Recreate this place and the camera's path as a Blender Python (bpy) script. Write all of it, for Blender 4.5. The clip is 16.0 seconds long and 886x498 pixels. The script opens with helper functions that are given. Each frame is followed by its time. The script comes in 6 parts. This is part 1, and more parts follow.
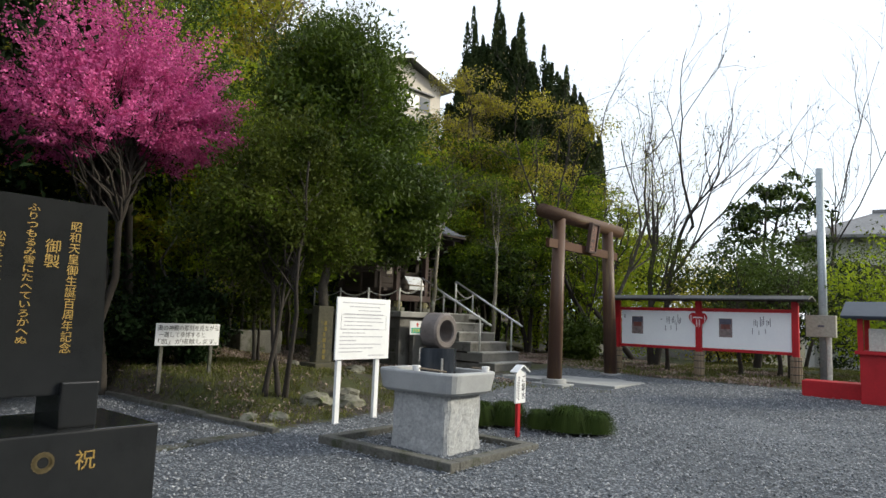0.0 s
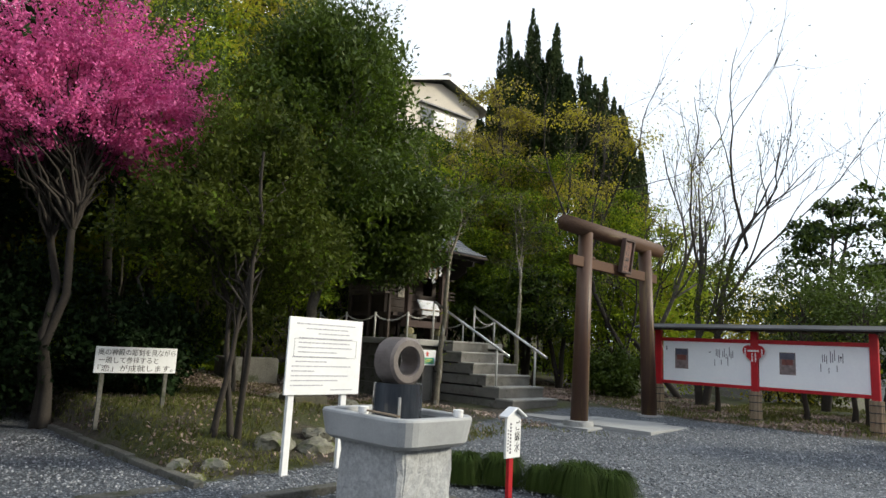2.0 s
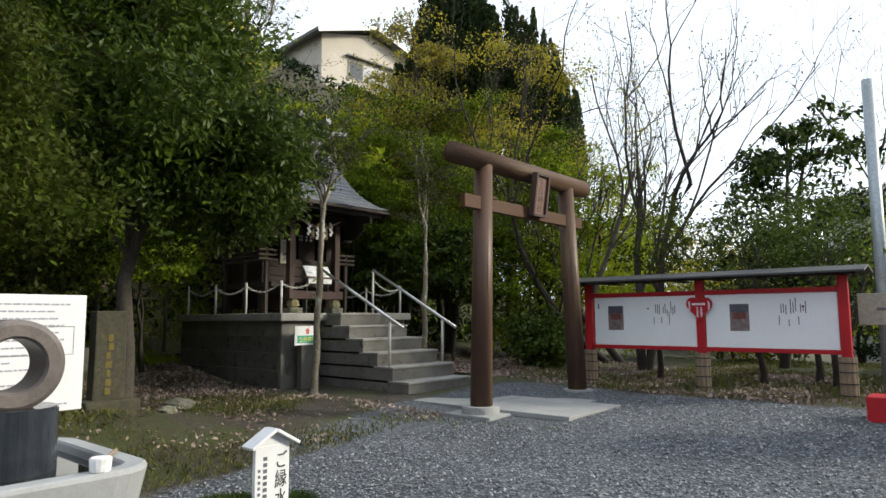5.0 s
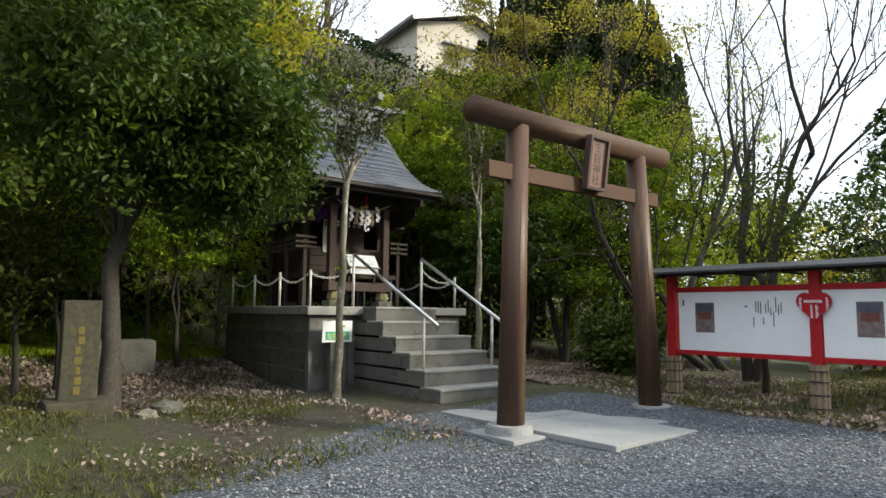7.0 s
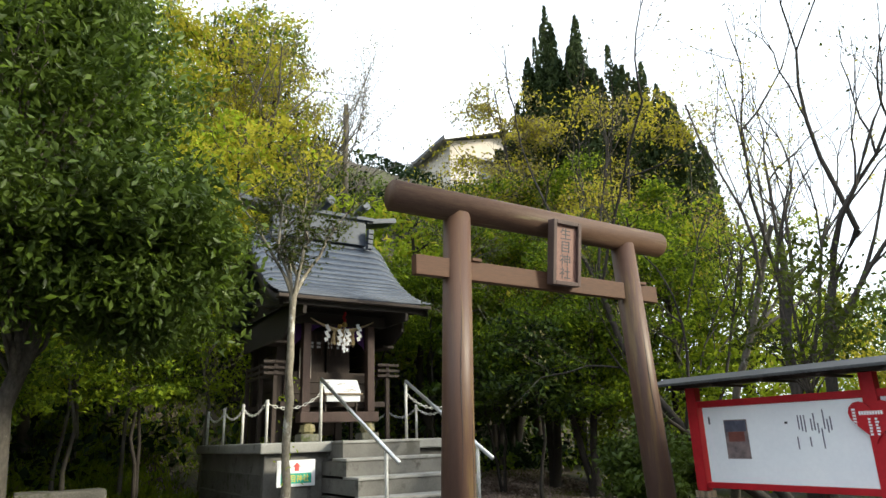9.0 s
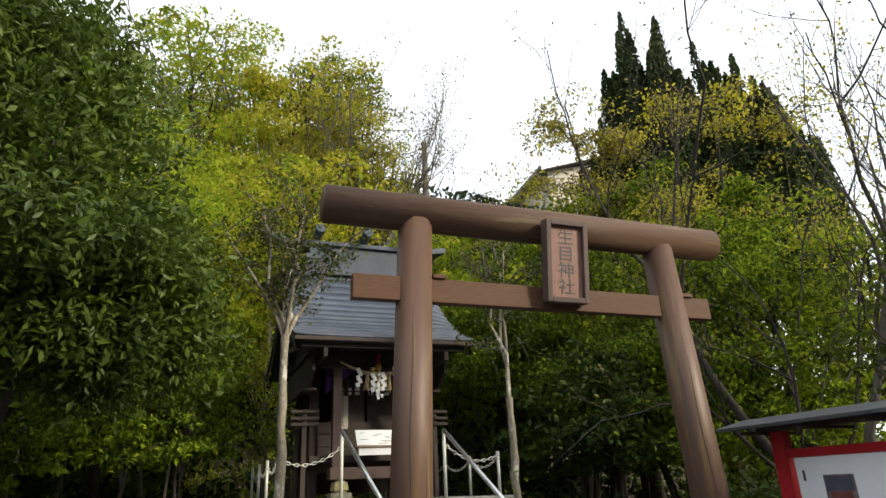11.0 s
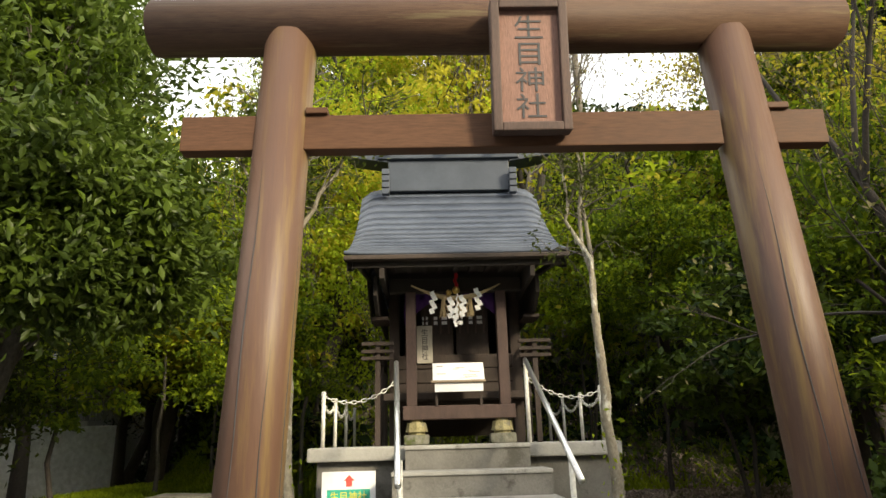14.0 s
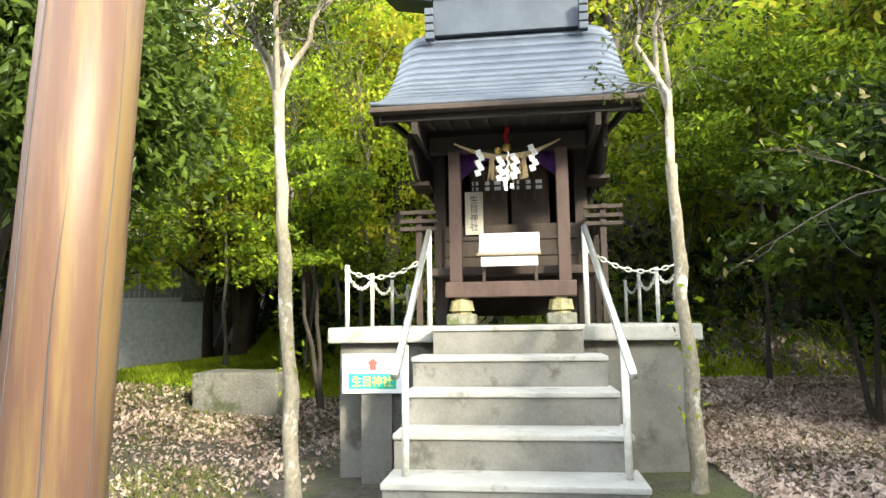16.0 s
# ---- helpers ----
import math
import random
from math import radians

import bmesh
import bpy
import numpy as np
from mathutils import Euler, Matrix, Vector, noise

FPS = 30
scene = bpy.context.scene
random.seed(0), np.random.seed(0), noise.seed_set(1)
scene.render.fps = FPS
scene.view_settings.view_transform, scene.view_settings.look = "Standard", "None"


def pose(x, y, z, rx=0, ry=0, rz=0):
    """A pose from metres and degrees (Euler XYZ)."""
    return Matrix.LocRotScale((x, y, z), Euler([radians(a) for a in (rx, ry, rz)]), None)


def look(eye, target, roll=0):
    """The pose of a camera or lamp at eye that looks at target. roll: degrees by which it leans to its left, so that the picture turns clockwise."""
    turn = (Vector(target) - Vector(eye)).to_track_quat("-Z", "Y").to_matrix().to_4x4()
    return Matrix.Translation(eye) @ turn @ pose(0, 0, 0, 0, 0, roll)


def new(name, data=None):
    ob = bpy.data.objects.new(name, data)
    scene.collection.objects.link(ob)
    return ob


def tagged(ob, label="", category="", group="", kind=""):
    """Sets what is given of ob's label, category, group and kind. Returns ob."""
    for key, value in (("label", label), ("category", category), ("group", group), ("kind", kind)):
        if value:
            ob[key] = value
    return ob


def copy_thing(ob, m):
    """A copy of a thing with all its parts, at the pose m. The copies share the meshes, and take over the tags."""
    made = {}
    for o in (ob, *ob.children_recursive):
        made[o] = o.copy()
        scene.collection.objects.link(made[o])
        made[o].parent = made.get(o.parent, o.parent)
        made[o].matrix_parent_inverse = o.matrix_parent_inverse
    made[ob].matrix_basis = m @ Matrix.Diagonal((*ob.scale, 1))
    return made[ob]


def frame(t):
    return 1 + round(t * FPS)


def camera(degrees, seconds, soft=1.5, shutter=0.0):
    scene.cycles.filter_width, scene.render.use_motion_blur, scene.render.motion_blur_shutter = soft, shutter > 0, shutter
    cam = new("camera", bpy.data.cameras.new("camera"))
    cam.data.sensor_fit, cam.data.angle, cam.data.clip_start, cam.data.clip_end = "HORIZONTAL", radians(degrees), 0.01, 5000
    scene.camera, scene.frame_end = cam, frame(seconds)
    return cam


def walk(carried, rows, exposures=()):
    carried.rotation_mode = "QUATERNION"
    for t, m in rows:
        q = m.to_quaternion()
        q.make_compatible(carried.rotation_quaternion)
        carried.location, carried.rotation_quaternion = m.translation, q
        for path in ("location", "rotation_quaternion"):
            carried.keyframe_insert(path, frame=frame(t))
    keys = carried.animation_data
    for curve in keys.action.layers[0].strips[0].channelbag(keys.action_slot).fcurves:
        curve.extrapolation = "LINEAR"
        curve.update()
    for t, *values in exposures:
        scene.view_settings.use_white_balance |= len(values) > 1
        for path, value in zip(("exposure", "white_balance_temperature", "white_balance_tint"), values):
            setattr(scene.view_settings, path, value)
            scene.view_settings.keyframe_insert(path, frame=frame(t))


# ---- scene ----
cam = camera(68.6, 16.0)
METRES, EYE, TILT, LEAN, TURN = 13.9, 1.5, 0.0, 0.0, 40.1
ROWS = [
    (0.0, 0.0, 0.0, 0.0, -0.22, 6.18, -2.08),
    (0.5, 0.0094, 0.0298, -0.0004, 2.08, 5.51, -2.83),
    (1.0, 0.0218, 0.0617, 0.0013, 0.35, 7.32, -1.19),
    (1.5, 0.0385, 0.0897, 0.0011, 3.67, 6.93, -1.97),
    (2.0, 0.0497, 0.1192, -0.0002, 3.89, 8.65, -2.99),
    (2.5, 0.0634, 0.1507, -0.0008, 2.27, 6.61, 0.55),
    (3.0, 0.0762, 0.181, 0.003, 8.31, 7.41, -3.23),
    (3.5, 0.0889, 0.216, 0.0038, 4.62, 7.17, -3.49),
    (4.0, 0.1037, 0.2465, 0.0034, -1.76, 4.72, -1.14),
    (6.5, 0.1847, 0.3932, 0.0064, 7.86, 8.13, 1.42),
    (7.0, 0.2042, 0.422, 0.0047, 11.3, 5.63, -0.51),
    (7.5, 0.2206, 0.4456, 0.0065, 15.37, 10.04, 1.87),
    (8.0, 0.2361, 0.4747, 0.01, 13.43, 13.64, 1.37),
    (8.5, 0.2573, 0.5023, 0.0105, 14.78, 16.91, 1.46),
    (9.0, 0.2702, 0.5309, 0.01, 17.55, 16.26, 1.78),
    (11.5, 0.3346, 0.6733, 0.018, 33.23, 24.21, 1.22),
    (12.0, 0.341, 0.702, 0.0175, 36.91, 27.57, 0.42),
    (12.5, 0.3473, 0.7329, 0.0191, 39.78, 27.91, 2.74),
    (13.0, 0.3542, 0.7615, 0.0201, 43.25, 25.4, 1.99),
    (13.5, 0.3492, 0.7896, 0.0152, 45.57, 23.12, -0.67),
    (14.0, 0.3434, 0.8189, 0.0124, 48.69, 16.59, 1.47),
    (14.5, 0.3387, 0.8477, 0.0124, 52.07, 12.25, 0.5),
    (15.0, 0.3231, 0.8692, 0.013, 53.82, 11.6, -1.29),
    (15.5, 0.3111, 0.8875, 0.0143, 53.53, 7.92, 0.31),
    (16.0, 0.3024, 0.8999, 0.0133, 57.18, 6.42, 0.78),
]
EXPOSURES = [(0.0, -0.27, 6050, 8), (4.0, -0.17, 6050, 8), (6.5, -0.27, 6050, 9), (7.0, 0.1, 6050, 7), (8.5, 0.53, 6050, 6), (9.0, 0.45, 6050, 6), (11.5, -0.12, 6300, 9), (12.5, -0.5, 6300, 9), (13.4, -0.15, 6700, 8), (14.2, 0.85, 7000, 8), (15.0, 1.7, 6400, 5), (16.0, 1.88, 6150, 5)]
walk(cam, [(t, pose(0, 0, EYE, TILT, LEAN, TURN) @ pose(METRES * x, METRES * y, METRES * z, 90 + pitch, roll, yaw)) for t, x, y, z, yaw, pitch, roll in ROWS], EXPOSURES)

# ---- world, sun ----
world = bpy.data.worlds.new("world")
scene.world = world
world.use_nodes = True
wn, wl = world.node_tree.nodes, world.node_tree.links
wn.clear()
sky = wn.new("ShaderNodeTexSky")
sky.sky_type = "NISHITA"
sky.sun_disc = False
SUN_EL, SUN_AZ = radians(24), radians(48)     # azimuth from +y towards +x
sky.sun_elevation, sky.sun_rotation = SUN_EL, SUN_AZ
sky.air_density, sky.dust_density, sky.ozone_density = 1.0, 4.0, 1.0
hsv = wn.new("ShaderNodeHueSaturation")
hsv.inputs["Saturation"].default_value = 0.75
bg = wn.new("ShaderNodeBackground")
bg.inputs["Strength"].default_value = 0.15
out = wn.new("ShaderNodeOutputWorld")
wl.new(sky.outputs[0], hsv.inputs["Color"])
veil = wn.new("ShaderNodeMix")      # thin bright cloud over the whole sky
veil.data_type = "RGBA"
veil.inputs[0].default_value = 0.7
veil.inputs[7].default_value = (11.8, 12.0, 12.3, 1)
wl.new(hsv.outputs[0], veil.inputs[6])
wl.new(veil.outputs[2], bg.inputs["Color"])
wl.new(bg.outputs[0], out.inputs["Surface"])
sun = new("sun", bpy.data.lights.new("sun", "SUN"))
sun.data.energy, sun.data.angle, sun.data.color = 4.8, radians(9), (1.0, 0.88, 0.66)
sd = Vector((math.sin(SUN_AZ) * math.cos(SUN_EL), math.cos(SUN_AZ) * math.cos(SUN_EL), math.sin(SUN_EL)))
sun.matrix_world = look(sd * 60, (0, 0, 0))

# ---- materials ----
def ramp(nt, fac, stops):
    r = nt.nodes.new("ShaderNodeValToRGB")
    els = r.color_ramp.elements
    while len(els) < len(stops):
        els.new(0.5)
    for e, (p, c) in zip(els, stops):
        e.position, e.color = p, (*c, 1)
    nt.links.new(fac, r.inputs[0])
    return r.outputs[0]


def noise_tex(nt, scale, detail=4.0, rough=0.6, stretch=None, coord="Object"):
    tc = nt.nodes.new("ShaderNodeTexCoord")
    n = nt.nodes.new("ShaderNodeTexNoise")
    n.inputs["Scale"].default_value, n.inputs["Detail"].default_value, n.inputs["Roughness"].default_value = scale, detail, rough
    src = tc.outputs[coord]
    if stretch:
        mp = nt.nodes.new("ShaderNodeMapping")
        mp.inputs["Scale"].default_value = stretch
        nt.links.new(src, mp.inputs["Vector"])
        src = mp.outputs[0]
    nt.links.new(src, n.inputs["Vector"])
    return n.outputs["Fac"]


def mixc(nt, fac, a, b, kind="MIX"):
    m = nt.nodes.new("ShaderNodeMix")
    m.data_type, m.blend_type = "RGBA", kind
    for sock, v in ((m.inputs[0], fac), (m.inputs[6], a), (m.inputs[7], b)):
        if isinstance(v, (int, float)):
            sock.default_value = v
        elif isinstance(v, tuple):
            sock.default_value = (*v, 1)
        else:
            nt.links.new(v, sock)
    return m.outputs[2]


def surf(name, c1, c2, rough=0.7, grain=40, patch=3, bump=0.3, metal=0.0, stretch=None, c3=None, wear=0.0, depth=0.01, random_amount=0.0, spec=0.5, speckle=0.55):
    """A surface of two tones at two scales with fine relief; c3 with wear: a third tone in patches."""
    m = bpy.data.materials.new(name)
    m.use_nodes = True
    nt = m.node_tree
    p = nt.nodes["Principled BSDF"]
    big, fine = noise_tex(nt, patch, 5, 0.6, stretch), noise_tex(nt, grain, 5, 0.65, stretch)
    col = ramp(nt, big, [(0.35, c1), (0.65, c2)])
    dark = tuple(0.62 * v for v in c1)
    col = mixc(nt, speckle, col, ramp(nt, fine, [(0.3, dark), (0.7, tuple(min(1, 1.2 * v) for v in c2))]))
    if c3:
        spot = ramp(nt, noise_tex(nt, patch * 1.7, 6, 0.7, stretch), [(0.62 - wear, (0, 0, 0)), (0.72 - wear, (1, 1, 1))])
        col = mixc(nt, spot, col, c3)
    if random_amount:
        info = nt.nodes.new("ShaderNodeObjectInfo")
        col = mixc(nt, random_amount, col, ramp(nt, info.outputs["Random"], [(0, (0.35, 0.35, 0.35)), (1, (1, 1, 1))]), "MULTIPLY")
    nt.links.new(col, p.inputs["Base Color"])
    p.inputs["Metallic"].default_value = metal
    p.inputs["Specular IOR Level"].default_value = spec
    rr = nt.nodes.new("ShaderNodeMapRange")
    rr.inputs["To Min"].default_value, rr.inputs["To Max"].default_value = max(0.02, rough - 0.12), min(1, rough + 0.12)
    nt.links.new(fine, rr.inputs["Value"])
    nt.links.new(rr.outputs[0], p.inputs["Roughness"])
    if bump:
        b = nt.nodes.new("ShaderNodeBump")
        b.inputs["Strength"].default_value, b.inputs["Distance"].default_value = bump, depth
        nt.links.new(fine, b.inputs["Height"])
        nt.links.new(b.outputs[0], p.inputs["Normal"])
    return m


def leaf(name, tones, rough=0.45, through_light=0.35, spec=0.2):
    """Leaves: tones vary from leaf to leaf; some light passes through."""
    m = bpy.data.materials.new(name)
    m.use_nodes = True
    nt = m.node_tree
    p = nt.nodes["Principled BSDF"]
    geo = nt.nodes.new("ShaderNodeNewGeometry")
    n = len(tones)
    col = ramp(nt, geo.outputs["Random Per Island"], [(i / max(1, n - 1), c) for i, c in enumerate(tones)])
    col = mixc(nt, 0.5, col, ramp(nt, noise_tex(nt, 1.3, 2), [(0.3, tuple(0.6 * v for v in tones[0])), (0.7, tuple(min(1, 1.15 * v) for v in tones[-1]))]))
    nt.links.new(col, p.inputs["Base Color"])
    p.inputs["Roughness"].default_value, p.inputs["Specular IOR Level"].default_value = rough, spec
    tr = nt.nodes.new("ShaderNodeBsdfTranslucent")
    nt.links.new(col, tr.inputs["Color"])
    mx = nt.nodes.new("ShaderNodeMixShader")
    mx.inputs[0].default_value = through_light
    nt.links.new(p.outputs[0], mx.inputs[1])
    nt.links.new(tr.outputs[0], mx.inputs[2])
    nt.links.new(mx.outputs[0], nt.nodes["Material Output"].inputs["Surface"])
    return m


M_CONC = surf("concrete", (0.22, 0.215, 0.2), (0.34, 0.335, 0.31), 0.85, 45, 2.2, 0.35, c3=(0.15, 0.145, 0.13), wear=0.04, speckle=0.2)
M_CONC_LIGHT = surf("pale_concrete", (0.26, 0.265, 0.265), (0.37, 0.375, 0.37), 0.85, 50, 1.6, 0.25, c3=(0.19, 0.19, 0.185), wear=0.0, speckle=0.25)
M_CONC_DARK = surf("weathered_concrete", (0.055, 0.054, 0.047), (0.14, 0.136, 0.122), 0.9, 40, 2.5, 0.5, c3=(0.04, 0.046, 0.022), wear=0.1)
M_BASIN = surf("basin_stone", (0.3, 0.31, 0.32), (0.4, 0.41, 0.42), 0.7, 70, 3, 0.12, c3=(0.22, 0.22, 0.22), wear=-0.02, speckle=0.18)
M_ROCKFACE = surf("rough_granite", (0.3, 0.31, 0.32), (0.46, 0.47, 0.48), 0.8, 30, 9, 0.6, depth=0.02)
# c3: pale upright streaks painted in for reflections on the polish
M_DARKSTONE = surf("dark_stone_pale_sheen", (0.02, 0.024, 0.032), (0.05, 0.057, 0.07), 0.16, 60, 4, 0.0, c3=(0.2, 0.205, 0.21), wear=-0.03, stretch=(2, 2, 0.4), speckle=0.15)
M_RINGSTONE = surf("brown_stone", (0.1, 0.085, 0.08), (0.18, 0.155, 0.145), 0.4, 60, 6, 0.15, speckle=0.3)
M_GRANITE = surf("black_granite", (0.012, 0.013, 0.014), (0.02, 0.021, 0.022), 0.14, 250, 4, 0.0)
M_GOLD = surf("gold_paint", (0.22, 0.14, 0.03), (0.46, 0.31, 0.08), 0.5, 60, 30, 0.0, metal=0.3)
M_TORII = surf("torii_brown", (0.07, 0.037, 0.028), (0.108, 0.06, 0.038), 0.5, 30, 1.0, 0.1, stretch=(4, 4, 0.3), c3=(0.132, 0.085, 0.037), wear=0.12, spec=0.35, speckle=0.22)
M_TORII_BEAM = surf("torii_beam_brown", (0.055, 0.027, 0.017), (0.1, 0.06, 0.038), 0.6, 30, 2.0, 0.16, stretch=(6, 0.35, 6), c3=(0.13, 0.1, 0.055), wear=0.05, spec=0.2)
# wood under the shrine roof, with the eave shade put into its colour
M_EAVE_SHADE = surf("eave_shade_wood", (0.012, 0.009, 0.007), (0.028, 0.02, 0.015), 0.8, 40, 3, 0.3, stretch=(3, 3, 0.5))
M_LICHEN = surf("lichened_stone", (0.2, 0.17, 0.07), (0.36, 0.32, 0.17), 0.9, 40, 5, 0.4, c3=(0.16, 0.15, 0.12), wear=0.08)
M_NUKI = surf("tie_beam_paint", (0.068, 0.034, 0.02), (0.095, 0.048, 0.027), 0.6, 30, 1.5, 0.08, stretch=(4, 0.4, 4), spec=0.15)
M_WOOD = surf("old_dark_wood", (0.024, 0.016, 0.012), (0.055, 0.037, 0.028), 0.75, 40, 3, 0.3, stretch=(3, 3, 0.5))
M_PLAQUE = surf("plaque_wood", (0.16, 0.08, 0.06), (0.24, 0.13, 0.1), 0.7, 40, 3, 0.25, stretch=(4, 4, 0.5))
M_WOOD_RED = surf("reddish_wood", (0.042, 0.024, 0.019), (0.085, 0.05, 0.04), 0.7, 40, 3, 0.25, stretch=(4, 4, 0.5))
M_WOOD_PALE = surf("weathered_pale_wood", (0.2, 0.15, 0.1), (0.32, 0.25, 0.17), 0.8, 40, 3, 0.3, stretch=(4, 4, 0.5))
M_ROOF = surf("slate_blue_roof", (0.055, 0.068, 0.095), (0.09, 0.107, 0.14), 0.42, 35, 2.5, 0.06, c3=(0.2, 0.21, 0.22), wear=-0.12, random_amount=0.3, spec=0.4, speckle=0.25)
# darker than the concrete of treads and coping
M_RISER = surf("darker_concrete", (0.1, 0.096, 0.085), (0.19, 0.182, 0.165), 0.88, 45, 2.2, 0.3, c3=(0.075, 0.072, 0.06), wear=0.07, speckle=0.22)
M_STELE = surf("dark_mossy_stone", (0.03, 0.03, 0.02), (0.075, 0.07, 0.045), 0.9, 20, 4, 0.5, c3=(0.1, 0.085, 0.02), wear=0.04)
M_ROOF_BOARD = surf("ridge_sheet", (0.035, 0.045, 0.062), (0.062, 0.074, 0.095), 0.45, 30, 2, 0.03, spec=0.35, speckle=0.15)
M_WHITE = surf("white_paint", (0.72, 0.73, 0.75), (0.8, 0.81, 0.82), 0.5, 30, 2, 0.03, speckle=0.1)
M_PANEL = surf("white_panel", (0.8, 0.82, 0.86), (0.86, 0.88, 0.9), 0.55, 25, 1.5, 0.02, speckle=0.08)
M_INK = surf("ink", (0.02, 0.02, 0.022), (0.04, 0.04, 0.045), 0.6, 30, 3, 0.0)
M_GREYTEXT = surf("faded_print", (0.07, 0.07, 0.1), (0.16, 0.16, 0.2), 0.6, 60, 20, 0.0)
M_FAINT = surf("faint_print", (0.28, 0.28, 0.34), (0.42, 0.42, 0.48), 0.6, 60, 20, 0.0)
M_RED = surf("red_paint", (0.34, 0.008, 0.014), (0.44, 0.014, 0.022), 0.5, 30, 3, 0.06, spec=0.3, speckle=0.25)
M_REDTEXT = surf("red_print", (0.5, 0.06, 0.05), (0.6, 0.1, 0.08), 0.5, 30, 3, 0.0)
M_BOARDROOF = surf("dark_board_roof", (0.04, 0.042, 0.045), (0.09, 0.092, 0.095), 0.6, 25, 3, 0.1)
M_STEEL = surf("brushed_steel", (0.6, 0.6, 0.6), (0.75, 0.75, 0.74), 0.32, 60, 3, 0.02, metal=0.9)
M_PAINTPOST = surf("cream_post_paint", (0.5, 0.49, 0.45), (0.66, 0.65, 0.6), 0.5, 30, 3, 0.03)
M_ROPE = surf("straw_rope", (0.4, 0.3, 0.16), (0.55, 0.43, 0.25), 0.9, 80, 8, 0.5)
M_PAPER = surf("white_paper", (0.78, 0.78, 0.78), (0.85, 0.85, 0.85), 0.8, 30, 3, 0.0)
M_PURPLE = surf("purple_cloth", (0.06, 0.015, 0.13), (0.1, 0.03, 0.2), 0.85, 60, 4, 0.1)
M_TEAL = surf("green_print", (0.02, 0.33, 0.24), (0.04, 0.42, 0.3), 0.5, 30, 3, 0.0)
M_YELLOW = surf("yellow_print", (0.75, 0.62, 0.05), (0.82, 0.7, 0.1), 0.5, 30, 3, 0.0)
M_PHOTO = surf("poster_picture", (0.1, 0.08, 0.09), (0.26, 0.2, 0.19), 0.5, 14, 9, 0.0)
M_PHOTO_SKY = surf("poster_dusk", (0.05, 0.06, 0.09), (0.1, 0.1, 0.14), 0.5, 14, 9, 0.0)
M_PHOTO_ROOF = surf("poster_roof", (0.12, 0.03, 0.03), (0.2, 0.07, 0.05), 0.5, 14, 9, 0.0)
M_BOARDWOOD = surf("bleached_board", (0.42, 0.38, 0.31), (0.54, 0.5, 0.42), 0.8, 40, 3, 0.2, stretch=(4, 4, 0.5))
M_BARK = surf("grey_bark", (0.05, 0.043, 0.034), (0.12, 0.105, 0.085), 0.9, 40, 5, 0.6, c3=(0.3, 0.29, 0.26), wear=0.0, stretch=(1, 1, 0.5))
M_BARK_PALE = surf("lichen_bark", (0.13, 0.11, 0.08), (0.28, 0.25, 0.19), 0.9, 40, 4, 0.7, c3=(0.5, 0.49, 0.43), wear=0.07, stretch=(1, 1, 0.6))
# bark tone lowered to carry the shade from the trees overhead
M_BARK_DARK = surf("shade_dark_bark", (0.017, 0.014, 0.011), (0.046, 0.037, 0.03), 0.95, 40, 5, 0.6)
M_ALU = surf("galvanised_pole", (0.33, 0.38, 0.42), (0.42, 0.47, 0.5), 0.5, 30, 2, 0.03, metal=0.4)
M_WALLPAINT = surf("cream_render", (0.46, 0.42, 0.36), (0.56, 0.51, 0.44), 0.85, 12, 0.6, 0.1, speckle=0.2)
M_WALLGREY = surf("grey_render", (0.38, 0.38, 0.36), (0.48, 0.48, 0.46), 0.85, 12, 0.6, 0.1)
M_HOUSEROOF = surf("grey_tiles", (0.13, 0.13, 0.135), (0.22, 0.22, 0.225), 0.6, 8, 1, 0.3, depth=0.05)
M_WHITEWALL = surf("white_retaining_wall", (0.5, 0.52, 0.55), (0.62, 0.64, 0.67), 0.8, 8, 0.5, 0.1)
M_FENCE = surf("grey_fence_slats", (0.1, 0.1, 0.1), (0.17, 0.17, 0.165), 0.8, 30, 2, 0.2, stretch=(4, 4, 0.5))
M_STONE = surf("mossy_stone", (0.12, 0.12, 0.09), (0.25, 0.24, 0.19), 0.9, 20, 4, 0.6, c3=(0.1, 0.12, 0.04), wear=0.08, depth=0.02)
M_PEBBLE = surf("grey_gravel_stones", (0.13, 0.14, 0.155), (0.3, 0.31, 0.33), 0.85, 30, 25, 0.2)
M_SMALLBOX = surf("beige_box", (0.3, 0.29, 0.24), (0.4, 0.385, 0.32), 0.6, 20, 3, 0.05)

L_EVERGREEN = leaf("evergreen_leaf", [(0.024, 0.044, 0.007), (0.054, 0.088, 0.013), (0.11, 0.158, 0.024)], 0.42, 0.36, 0.22)
L_OLIVE = leaf("olive_leaf", [(0.018, 0.03, 0.004), (0.042, 0.06, 0.008), (0.1, 0.122, 0.018)], 0.55, 0.4, 0.12)
L_SPRING = leaf("spring_leaf", [(0.13, 0.2, 0.01), (0.24, 0.33, 0.018), (0.38, 0.46, 0.03)], 0.55, 0.55, 0.1)
L_YELLOW = leaf("yellow_green_leaf", [(0.26, 0.25, 0.018), (0.4, 0.38, 0.03), (0.54, 0.48, 0.055)], 0.55, 0.55, 0.1)
L_BROWN = leaf("budding_leaf", [(0.13, 0.1, 0.05), (0.2, 0.16, 0.08), (0.27, 0.25, 0.1)], 0.6, 0.4)
# leaf colour below natural green: the wood's inner shade is put into it
L_SHADE_DARK = leaf("shade_dark_leaf", [(0.005, 0.012, 0.004), (0.01, 0.021, 0.006), (0.022, 0.042, 0.014)], 0.6, 0.2, 0.08)
